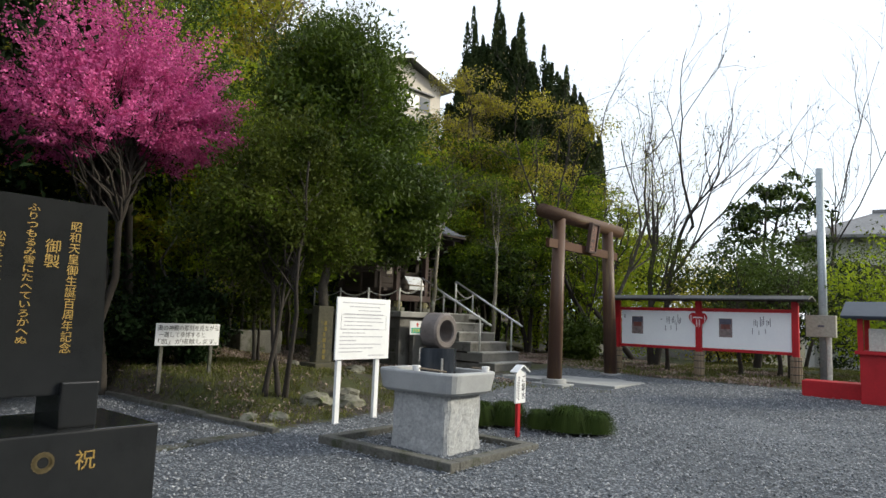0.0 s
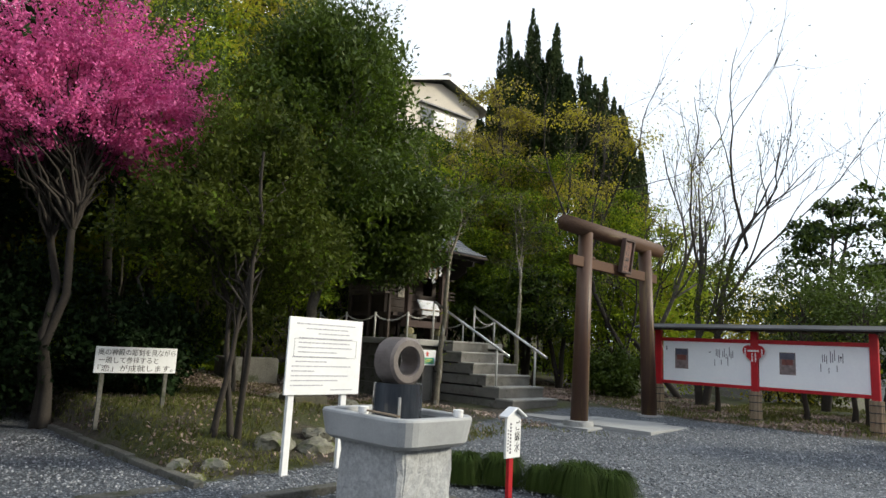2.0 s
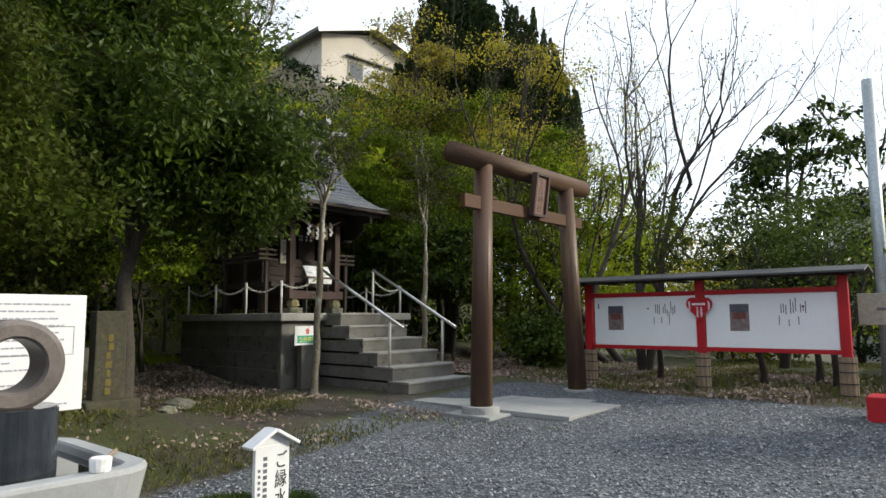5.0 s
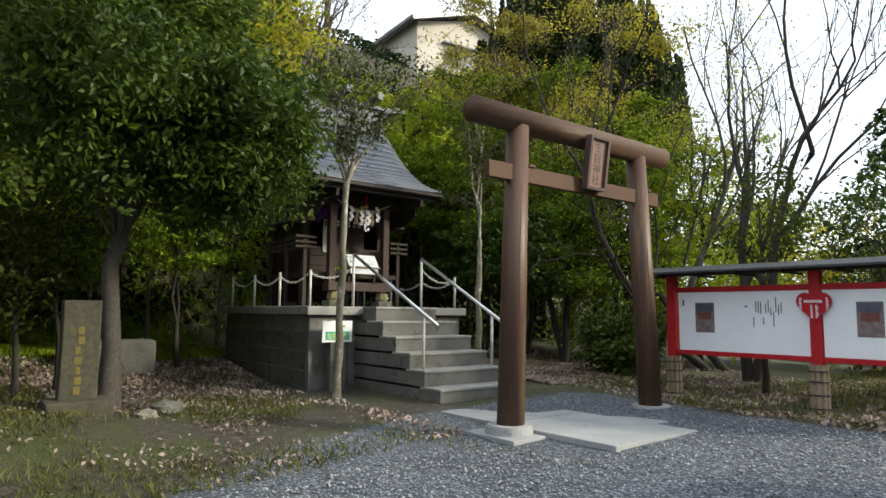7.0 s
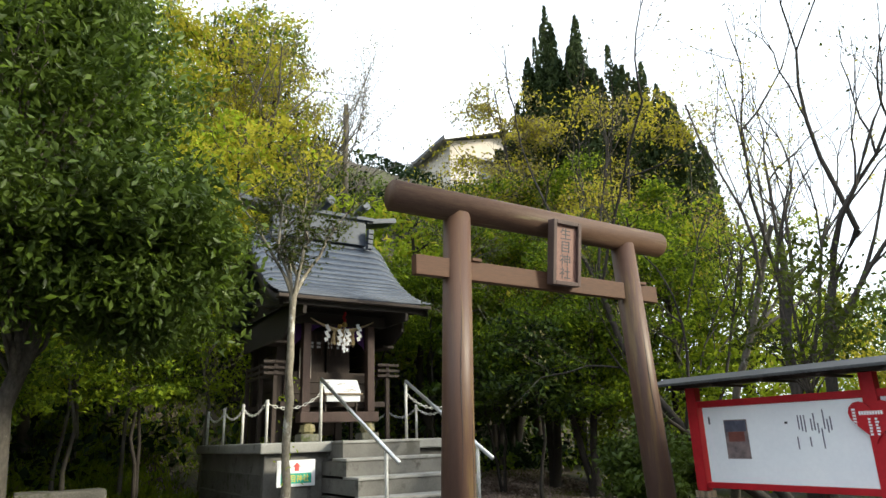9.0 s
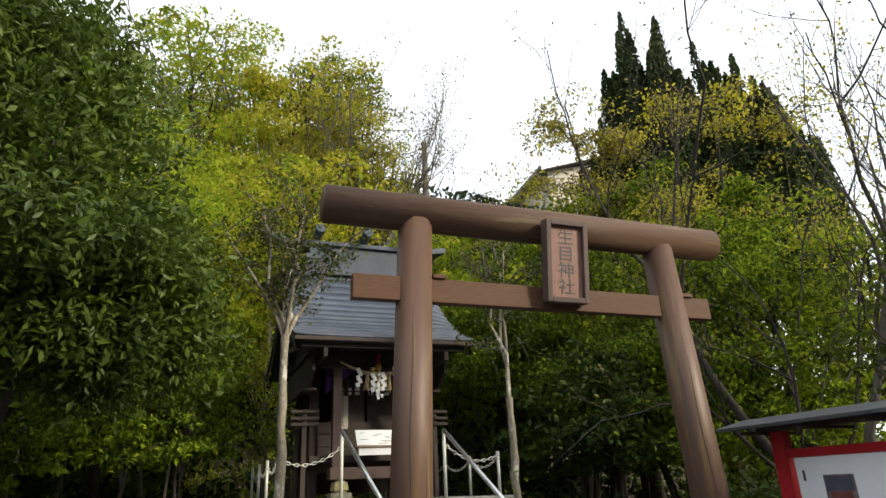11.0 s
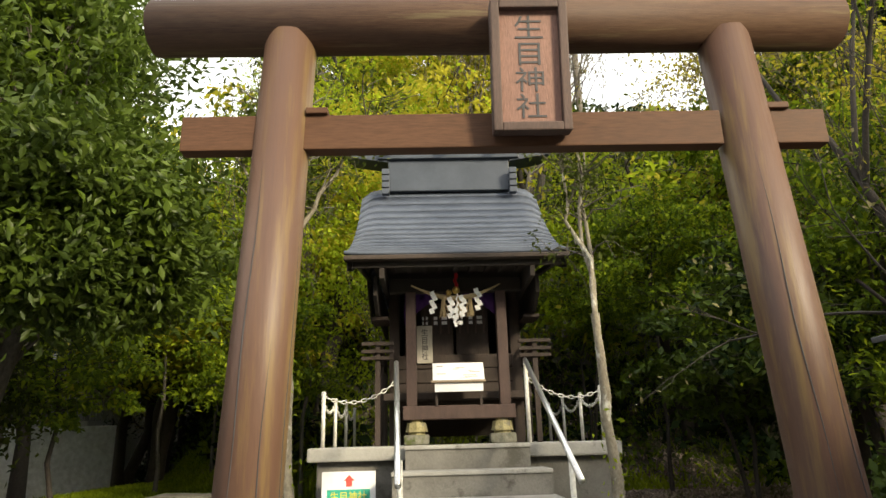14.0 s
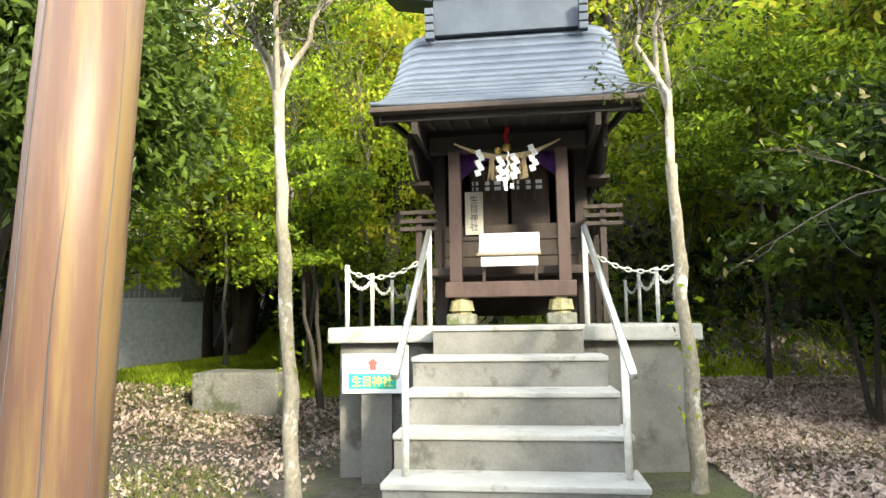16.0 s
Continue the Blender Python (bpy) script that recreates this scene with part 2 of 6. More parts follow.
L_GREEN = leaf("green_leaf", [(0.038, 0.072, 0.007), (0.085, 0.14, 0.012), (0.16, 0.23, 0.022)], 0.55, 0.5, 0.1)
L_CONIFER = leaf("conifer_needle", [(0.018, 0.036, 0.014), (0.036, 0.058, 0.022), (0.07, 0.09, 0.03)], 0.65, 0.2, 0.08)
L_PINK = leaf("pink_blossom", [(0.45, 0.035, 0.2), (0.62, 0.075, 0.32), (0.78, 0.22, 0.45)], 0.6, 0.35)
L_GRASS = leaf("grass_blade", [(0.07, 0.09, 0.02), (0.12, 0.15, 0.03), (0.2, 0.19, 0.06)], 0.6, 0.3)
L_TUFT = leaf("tuft_blade", [(0.012, 0.026, 0.006), (0.03, 0.055, 0.012), (0.065, 0.095, 0.022)], 0.65, 0.25, 0.06)
L_LITTER = leaf("dead_leaf", [(0.08, 0.048, 0.034), (0.2, 0.135, 0.105), (0.36, 0.27, 0.225), (0.5, 0.41, 0.36)], 0.8, 0.1)


def ground_material():
    m = bpy.data.materials.new("ground_gravel_and_soil")
    m.use_nodes = True
    nt = m.node_tree
    p = nt.nodes["Principled BSDF"]
    at = nt.nodes.new("ShaderNodeAttribute")
    at.attribute_name = "gravel"
    # gravel: stones of many greys
    vo = nt.nodes.new("ShaderNodeTexVoronoi")
    vo.inputs["Scale"].default_value = 46
    tc = nt.nodes.new("ShaderNodeTexCoord")
    nt.links.new(tc.outputs["Object"], vo.inputs["Vector"])
    hs = nt.nodes.new("ShaderNodeSeparateColor")
    nt.links.new(vo.outputs["Color"], hs.inputs[0])
    stones = ramp(nt, hs.outputs[0], [(0.0, (0.07, 0.084, 0.104)), (0.6, (0.17, 0.19, 0.22)), (1.0, (0.4, 0.42, 0.45))])
    gaps = ramp(nt, vo.outputs["Distance"], [(0.25, (1, 1, 1)), (0.6, (0.35, 0.35, 0.36))])
    gravel = mixc(nt, 1.0, stones, gaps, "MULTIPLY")
    gravel = mixc(nt, 0.5, gravel, ramp(nt, noise_tex(nt, 0.7, 5), [(0.35, (0.55, 0.56, 0.56)), (0.7, (1, 1, 1))]), "MULTIPLY")
    # soil with moss and leaves
    soil = ramp(nt, noise_tex(nt, 9, 6, 0.7), [(0.3, (0.024, 0.02, 0.014)), (0.55, (0.06, 0.05, 0.038)), (0.75, (0.14, 0.117, 0.093))])
    moss = ramp(nt, noise_tex(nt, 30, 4), [(0.3, (0.026, 0.034, 0.008)), (0.7, (0.075, 0.085, 0.02))])
    where = ramp(nt, noise_tex(nt, 1.1, 6, 0.65), [(0.45, (0, 0, 0)), (0.6, (1, 1, 1))])
    soil = mixc(nt, where, soil, moss)
    ad = nt.nodes.new("ShaderNodeMath")
    ad.operation = "MULTIPLY_ADD"
    nt.links.new(noise_tex(nt, 6, 6, 0.7), ad.inputs[0])
    ad.inputs[1].default_value = 0.9
    nt.links.new(at.outputs["Fac"], ad.inputs[2])
    edge = ramp(nt, ad.outputs[0], [(0.86, (0, 0, 0)), (1.05, (1, 1, 1))])
    nt.links.new(mixc(nt, edge, soil, gravel), p.inputs["Base Color"])
    p.inputs["Roughness"].default_value = 0.9
    b = nt.nodes.new("ShaderNodeBump")
    b.inputs["Strength"].default_value, b.inputs["Distance"].default_value = 0.7, 0.015
    inv = nt.nodes.new("ShaderNodeMath")
    inv.operation = "SUBTRACT"
    inv.inputs[0].default_value = 1
    nt.links.new(vo.outputs["Distance"], inv.inputs[1])
    nt.links.new(inv.outputs[0], b.inputs["Height"])
    nt.links.new(b.outputs[0], p.inputs["Normal"])
    return m


M_GROUND = ground_material()

# ---- building helpers ----
def smooth(a):
    a = np.clip(a, 0, 1)
    return a * a * (3 - 2 * a)


def ground_z(x, y):
    """Height of the ground: gently rising yard, planted bed, wooded hill, and an unseen bank added at +x to block low
    sky.
    """
    x, y = np.asarray(x, float), np.asarray(y, float)
    z = 0.02 + 0.03 * np.clip(y, -10, 15)
    bed = smooth((-x - 6.3) / 2.6) * (1 - 0.75 * smooth((y - 6.5) / 3.0)) * smooth((y - 4.5) / 0.5)
    z = z + 0.36 * bed + 0.3 * smooth((-x - 11) / 3)
    d = -x - 14.2 - 0.15 * np.maximum(0, y - 17) - 1.1 * np.maximum(0, y - 29) - 12.0 * smooth((9.5 - y) / 8.5)
    z = z + 12.8 * smooth(d / 12.5)
    z = z - 3.0 * smooth((y - 20) / 25) * smooth((x + 16) / 6)
    # added bank out of view: keeps low skylight off upright faces
    z = z + 10.5 * smooth((x - 10.5) / 9.0)
    return z


def gz(x, y):
    return float(ground_z(x, y))


def thing(name, loc, label, category, group="", kind=""):
    ob = new(name)
    ob.empty_display_size = 0.2
    ob.location = loc
    return tagged(ob, label, category, group, kind)


def origin(ob):
    v = Vector((0, 0, 0))
    while ob:
        v += ob.location
        ob = ob.parent
    return v


def part(name, bm, material, parent=None, label="", smooth_shade=False):
    """Links a bmesh, modelled in world coordinates, as one mesh under parent."""
    me = bpy.data.meshes.new(name)
    if parent is not None:
        bmesh.ops.translate(bm, verts=bm.verts, vec=-origin(parent))
    bm.to_mesh(me)
    bm.free()
    me.materials.append(material)
    if smooth_shade:
        me.shade_smooth()
    ob = new(name, me)
    if parent is not None:
        ob.parent = parent
    return tagged(ob, label)


def npart(name, V, F, material, parent=None, label="", smooth_shade=False):
    """As part(), from arrays of vertices and of faces with equal corner counts."""
    V, F = np.asarray(V, float).reshape(-1, 3), np.asarray(F, int)
    if parent is not None:
        V = V - np.array(origin(parent))
    me = bpy.data.meshes.new(name)
    k = F.shape[1]
    me.vertices.add(len(V))
    me.vertices.foreach_set("co", V.ravel())
    me.loops.add(F.size)
    me.loops.foreach_set("vertex_index", F.ravel())
    me.polygons.add(len(F))
    me.polygons.foreach_set("loop_start", np.arange(0, F.size, k))
    me.polygons.foreach_set("loop_total", np.full(len(F), k))
    me.update(calc_edges=True)
    me.materials.append(material)
    if smooth_shade:
        me.shade_smooth()
    ob = new(name, me)
    if parent is not None:
        ob.parent = parent
    return tagged(ob, label)


def box(x0, x1, y0, y1, z0, z1, bevel=0.008, bm=None, m=None):
    own = bm is None
    bm = bm or bmesh.new()
    r = bmesh.ops.create_cube(bm, size=1)
    mm = Matrix.Translation(((x0 + x1) / 2, (y0 + y1) / 2, (z0 + z1) / 2)) @ Matrix.Diagonal((x1 - x0, y1 - y0, z1 - z0, 1))
    bmesh.ops.transform(bm, matrix=(m @ mm) if m else mm, verts=r["verts"])
    if bevel and own:
        bmesh.ops.bevel(bm, geom=bm.edges[:], offset=bevel, segments=2, affect="EDGES", profile=0.6)
    return bm


def cyl(p0, p1, r0, r1=None, n=20, bevel=0.0, bm=None):
    bm = bm or bmesh.new()
    p0, p1 = Vector(p0), Vector(p1)
    r1 = r0 if r1 is None else r1
    q = (p1 - p0).to_track_quat("Z", "Y").to_matrix().to_4x4()
    r = bmesh.ops.create_cone(bm, cap_ends=True, segments=n, radius1=r0, radius2=r1, depth=(p1 - p0).length)
    bmesh.ops.transform(bm, matrix=Matrix.Translation((p0 + p1) / 2) @ q, verts=r["verts"])
    if bevel:
        bmesh.ops.bevel(bm, geom=[e for e in bm.edges if len(e.link_faces) == 2 and e.calc_face_angle(0) > 0.8], offset=bevel, segments=2, affect="EDGES")
    return bm


def prism(points, z0, z1, bevel=0.0, m=None):
    """An upright prism on a ring of (x, y)."""
    bm = bmesh.new()
    a = [bm.verts.new((x, y, z0)) for x, y in points]
    b = [bm.verts.new((x, y, z1)) for x, y in points]
    n = len(points)
    bm.faces.new(a[::-1]), bm.faces.new(b)
    for i in range(n):
        bm.faces.new((a[i], a[(i + 1) % n], b[(i + 1) % n], b[i]))
    bmesh.ops.recalc_face_normals(bm, faces=bm.faces)
    if m:
        bmesh.ops.transform(bm, matrix=m, verts=bm.verts)
    if bevel:
        bmesh.ops.bevel(bm, geom=bm.edges[:], offset=bevel, segments=2, affect="EDGES")
    return bm


def roughen(bm, amount, scale, cuts=3):
    bmesh.ops.subdivide_edges(bm, edges=bm.edges[:], cuts=cuts, use_grid_fill=True)
    for v in bm.verts:
        v.co += noise.noise_vector(v.co * scale) * amount
    return bm


def tubes(paths, n=6):
    """Tapered tubes: paths of (points, radii). Returns vertices and faces."""
    V, F, base = [], [], 0
    ang = np.linspace(0, 2 * np.pi, n, endpoint=False)
    for pts, rad in paths:
        pts = np.asarray(pts, float)
        k = len(pts)
        tan = np.gradient(pts, axis=0)
        tan /= np.linalg.norm(tan, axis=1)[:, None] + 1e-9
        ref = np.where(np.abs(tan[:, 2:3]) > 0.9, np.array([[1.0, 0, 0]]), np.array([[0, 0, 1.0]]))
        u = np.cross(tan, ref)
        u /= np.linalg.norm(u, axis=1)[:, None] + 1e-9
        w = np.cross(tan, u)
        ring = pts[:, None, :] + np.asarray(rad)[:, None, None] * (np.cos(ang)[None, :, None] * u[:, None, :] + np.sin(ang)[None, :, None] * w[:, None, :])
        V.append(ring.reshape(-1, 3))
        i, j = np.meshgrid(np.arange(k - 1), np.arange(n), indexing="ij")
        a, b = base + i * n + j, base + i * n + (j + 1) % n
        F.append(np.stack([a, b, b + n, a + n], -1).reshape(-1, 4))
        base += k * n
    return np.concatenate(V), np.concatenate(F)


def leaf_cards(C, size, rng, aspect=0.5, up=0.3, spread=0.35, out=None):
    """Folded leaves round the centres C. Returns vertices and faces."""
    N = len(C)
    d = rng.normal(size=(N, 3))
    if out is not None:
        d = d * 0.8 + out
    d /= np.linalg.norm(d, axis=1)[:, None]
    nrm = rng.normal(size=(N, 3)) + np.array([0, 0, up * 3])
    side = np.cross(d, nrm)
    side /= np.linalg.norm(side, axis=1)[:, None] + 1e-9
    nn = np.cross(side, d)
    s = (size * rng.uniform(1 - spread, 1 + spread, N))[:, None]
    base, tip = C - d * s * 0.5, C + d * s * 0.5
    mid = C + nn * s * 0.1
    V = np.stack([base, mid + side * s * aspect * 0.5, tip, mid - side * s * aspect * 0.5], 1).reshape(-1, 3)
    i = np.arange(N)[:, None] * 4
    F = np.concatenate([i + np.array([[0, 1, 2]]), i + np.array([[0, 2, 3]])], 1).reshape(-1, 3)
    return V, F


def crown_clumps(blobs, per, rng):
    """Clump centres in the outer part of several ellipsoids (cx, cy, cz, rx, ry, rz)."""
    out = []
    for cx, cy, cz, rx, ry, rz in blobs:
        v = rng.normal(size=(per, 3))
        v /= np.linalg.norm(v, axis=1)[:, None]
        r = rng.uniform(0.35, 1.0, per) ** 0.6
        out.append(np.array([cx, cy, cz]) + v * r[:, None] * np.array([rx, ry, rz]))
    return np.concatenate(out)


def bent(a, b, r0, r1, rng, k=5, sag=0.12):
    """A crooked tapered path from a to b."""
    a, b = np.asarray(a, float), np.asarray(b, float)
    t = np.linspace(0, 1, k)[:, None]
    L = np.linalg.norm(b - a)
    p = a + (b - a) * t + rng.normal(size=(k, 3)) * sag * L * 0.35 * np.sin(np.pi * t)
    p[:, 2] += np.sin(np.pi * t[:, 0]) * L * sag * 0.5
    return p, np.linspace(r0, r1, k)


def leafy_tree(name, base, top, blobs, leafmat, label, rng, leaf_size=0.09, clumps=90, per_clump=60, sigma=0.16, trunk_r=0.09, bark=None,
               stems=1, category="tree", group="", aspect=0.5, first=0.35, second=None, up=0.3, limb_n=None, spray=0.0, sag=0.05):
    """A tree: crooked trunk, limbs to the leaf clumps, a crown of single leaves."""
    t = thing(name, base, label, category, group)
    bark = bark or M_BARK
    base, top = np.array(base, float), np.array(top, float)
    cl = crown_clumps(blobs, clumps // len(blobs), rng)
    trunks = []
    for s in range(stems):
        off = rng.normal(size=3) * np.array([0.09, 0.09, 0]) * (stems > 1)
        tip = top + rng.normal(size=3) * np.array([0.35, 0.35, 0.2]) * (stems > 1)
        trunks.append(bent(base + off - np.array([0, 0, 0.1]), tip, trunk_r * (0.7 if stems > 1 else 1), trunk_r * 0.22, rng, 9, sag))
    for s, tr in enumerate(trunks):
        pr = np.array(tr[1])
        pr[0] *= 1.3
        V, F = tubes([(tr[0], pr)], 10)
        npart("trunk", V, F, bark, t, smooth_shade=True)
    limbs = []
    for i, c in enumerate(cl):
        if limb_n and i >= limb_n:
            break
        tr = trunks[i % stems][0]
        f = np.clip((c[2] - base[2]) / (top[2] - base[2]) - 0.22 - 0.1 * rng.random(), first, 0.97)
        k = f * (len(tr) - 1)
        a = tr[int(k)] + (tr[min(int(k) + 1, len(tr) - 1)] - tr[int(k)]) * (k - int(k))
        limbs.append(bent(a, c, trunk_r * (0.34 - 0.2 * f), 0.004, rng, 6, 0.14))
    V, F = tubes(limbs, 5)
    tagged(npart("branchwork", V, F, bark, t, smooth_shade=True), kind="stuff")
    n = len(cl) * per_clump
    C = np.repeat(cl, per_clump, 0) + rng.normal(size=(n, 3)) * sigma * np.array([1, 1, 0.75])
    mid = cl.mean(0)
    if spray:
        way = cl - mid
        way = way / (np.linalg.norm(way, axis=1)[:, None] + 1e-9) + np.array([0, 0, 0.7]) + rng.normal(size=way.shape) * 0.3
        C = C + np.repeat(way, per_clump, 0) * (rng.random((n, 1)) ** 1.3) * spray
    o = C - mid
    o /= np.linalg.norm(o, axis=1)[:, None] + 1e-9
    V, F = leaf_cards(C, leaf_size, rng, aspect, up, out=o * 0.7)
    npart("crown", V, F, leafmat, t)
    if second:
        pick = cl[rng.random(len(cl)) < second[1]]
        C = np.repeat(pick, per_clump // 2, 0) + rng.normal(size=(len(pick) * (per_clump // 2), 3)) * sigma * 1.1
        V, F = leaf_cards(C, leaf_size, rng, aspect, up)
        npart("young_leaves", V, F, second[0], t)
    return t


def bare_tree(name, base, stems, label, rng, height=6.0, r=0.07, bark=None, leafmat=None, leaf_n=0, leaf_size=0.07, spread=0.5, group="", levels=4, fork=3, lift=0.15):
    """A leafless or budding tree: stems that fork again and again."""
    t = thing(name, base, label, "tree", group)
    bark = bark or M_BARK
    stem_paths, twigs, tips = [], [], []

    def grow(p, d, L, rad, lev):
        k = 5
        pts = [p]
        for _ in range(k):
            d = d + rng.normal(size=3) * 0.13 + np.array([0, 0, 0.05])
            d = d / np.linalg.norm(d)
            pts.append(pts[-1] + d * L / k)
        (stem_paths if lev == 0 else twigs).append((np.array(pts), np.linspace(rad, rad * 0.5, k + 1)))
        if lev >= 2:
            tips.extend(pts[2:])
        if lev < levels:
            for j in range(fork + (lev == 0) * 2):
                q = pts[min(k, 2 + int(rng.random() * 4))]
                dd = d + rng.normal(size=3) * spread
                dd[2] += lift
                grow(q, dd / np.linalg.norm(dd), L * rng.uniform(0.5, 0.75), max(0.003, rad * 0.42), lev + 1)

    for dx, dy in stems:
        d = np.array([dx, dy, 1.0])
        grow(np.array(base, float) + np.array([dx * 0.2, dy * 0.2, -0.1]), d / np.linalg.norm(d), height * 0.5, r, 0)
    for sp in stem_paths:
        V, F = tubes([sp], 8)
        npart("trunk", V, F, bark, t, smooth_shade=True)
    V, F = tubes(twigs, 4)
    tagged(npart("branchwork", V, F, bark, t), kind="stuff")
    if leafmat and leaf_n:
        C = np.array(tips)[rng.integers(0, len(tips), leaf_n)] + rng.normal(size=(leaf_n, 3)) * 0.07
        V, F = leaf_cards(C, leaf_size, rng, 0.5, 0.1)
        npart("crown", V, F, leafmat, t)
    return t


def fan_tree(name, base, h, spread, leafmat, label, seed, limbs=16, pads=7, leaves=9000, size=0.1, low=0.3, trunk_r=0.07, bark=None, second=None, group="", stems=1, flat=0.25, rise=0.3, lean=(0, 0), category="tree"):
    """A tree of spreading limbs that carry their leaves in flat, slightly drooping sprays."""
    rng = np.random.default_rng(seed)
    t = thing(name, base, label, category, group)
    bark = bark or M_BARK_DARK
    base = np.array(base, float)
    trunks = []
    for s in range(stems):
        off = rng.normal(size=2) * 0.07 * h * (0.4 if stems == 1 else 1.5)
        tip = base + np.array([off[0] + lean[0], off[1] + lean[1], h * (0.92 if s == 0 else rng.uniform(0.7, 0.9))])
        path, rad = bent(base - np.array([0, 0, 0.1]), tip, trunk_r, trunk_r * 0.2, rng, 10, 0.035)
        rad = np.array(rad)
        rad[0] *= 1.3
        trunks.append(path)
        V, F = tubes([(path, rad)], 9)
        npart("trunk", V, F, bark, t, smooth_shade=True)
    wood, mids, sizes = [], [], []
    for i in range(limbs):
        tr = trunks[i % stems]
        f = low + (0.97 - low) * (i + rng.random()) / limbs
        k = f * 9
        a = tr[int(k)] + (tr[min(int(k) + 1, 9)] - tr[int(k)]) * (k - int(k))
        q = i * 2.4 + rng.uniform(-0.5, 0.5)
        g = (f - low) / (1 - low)
        L = spread * (0.45 + 0.55 * math.sin(math.pi * min(1.0, 0.2 + 0.72 * g))) * rng.uniform(0.7, 1.1)
        e = a + np.array([L * math.cos(q), L * math.sin(q), L * rise * rng.uniform(0.3, 1.6)])
        p, rad = bent(a, e, trunk_r * (0.42 - 0.24 * f), 0.004, rng, 7, 0.13)
        wood.append((p, rad))
        side = np.array([-math.sin(q), math.cos(q), 0.0])
        for j in range(pads):
            u = 0.28 + 0.72 * (j + rng.random()) / pads
            c = p[min(6, int(u * 6))]
            d = c + side * rng.normal() * L * 0.27 + np.array([0, 0, rng.normal() * 0.08])
            wood.append(bent(c, d, 0.006, 0.002, rng, 4, 0.12))
            mids.append(d)
            sizes.append(L * 0.25 * rng.uniform(0.55, 1.25))
    V, F = tubes(wood, 4)
    tagged(npart("branchwork", V, F, bark, t), kind="stuff")
    mids, sizes = np.array(mids), np.array(sizes)

    def sprays(n, part_name, mat):
        i = rng.integers(0, len(mids), n)
        r = sizes[i] * np.sqrt(rng.random(n)) * 1.15
        q = rng.uniform(0, 6.283, n)
        C = mids[i] + np.stack([r * np.cos(q), r * np.sin(q), rng.normal(size=n) * sizes[i] * flat - 0.3 * r * r / sizes[i]], 1)
        V, F = leaf_cards(C, size, rng, 0.5, 0.7)
        npart(part_name, V, F, mat, t)
    sprays(leaves, "crown", leafmat)
    if second:
        sprays(int(leaves * second[1]), "young_leaves", second[0])
    return t


FACE_X = Matrix(((0, 0, 1, 0), (1, 0, 0, 0), (0, 1, 0, 0), (0, 0, 0, 1)))     # writing that faces +x
FACE_NY = Matrix(((1, 0, 0, 0), (0, 0, -1, 0), (0, 1, 0, 0), (0, 0, 0, 1)))   # writing that faces -y


def writing(body, size, at, face, material, parent, name="lettering", depth=0.001, align="CENTER", width=None, height=None, spacing=1.0, line=1.0, bold=0.0):
    """Raised letters as a mesh; at: the middle of the text; width or height: squeeze to that extent."""
    cu = bpy.data.curves.new(name, "FONT")
    cu.body, cu.size, cu.align_x, cu.extrude, cu.space_character, cu.space_line, cu.offset = body, size, align, depth, spacing, line, bold
    cu.resolution_u = 2
    tmp = bpy.data.objects.new(name, cu)
    scene.collection.objects.link(tmp)
    me = bpy.data.meshes.new_from_object(tmp.evaluated_get(bpy.context.evaluated_depsgraph_get()))
    bpy.data.objects.remove(tmp)
    co = np.zeros(len(me.vertices) * 3)
    me.vertices.foreach_get("co", co)
    co = co.reshape(-1, 3)
    lo, hi = co.min(0), co.max(0)
    co[:, :2] -= ((lo + hi) / 2)[:2]
    if width:
        co[:, 0] *= width / (hi - lo)[0]
    if height:
        co[:, 1] *= height / (hi - lo)[1]
    me.vertices.foreach_set("co", co.ravel())
    me.transform(Matrix.Translation(Vector(at) - origin(parent)) @ face)
    me.materials.clear()
    me.materials.append(material)
    ob = new(name, me)
    ob.parent = parent
    return ob


def bars(rects, at, face, material, parent, name="print", depth=0.0015):
    """Unreadable print as flat bars: rects of (x, y, w, h) round at."""
    bm = bmesh.new()
    for x, y, w, h in rects:
        box(x, x + w, y, y + h, -depth / 2, depth / 2, 0, bm)
    bmesh.ops.transform(bm, matrix=Matrix.Translation(at) @ face, verts=bm.verts)
    return tagged(part(name, bm, material, parent), kind="stuff")


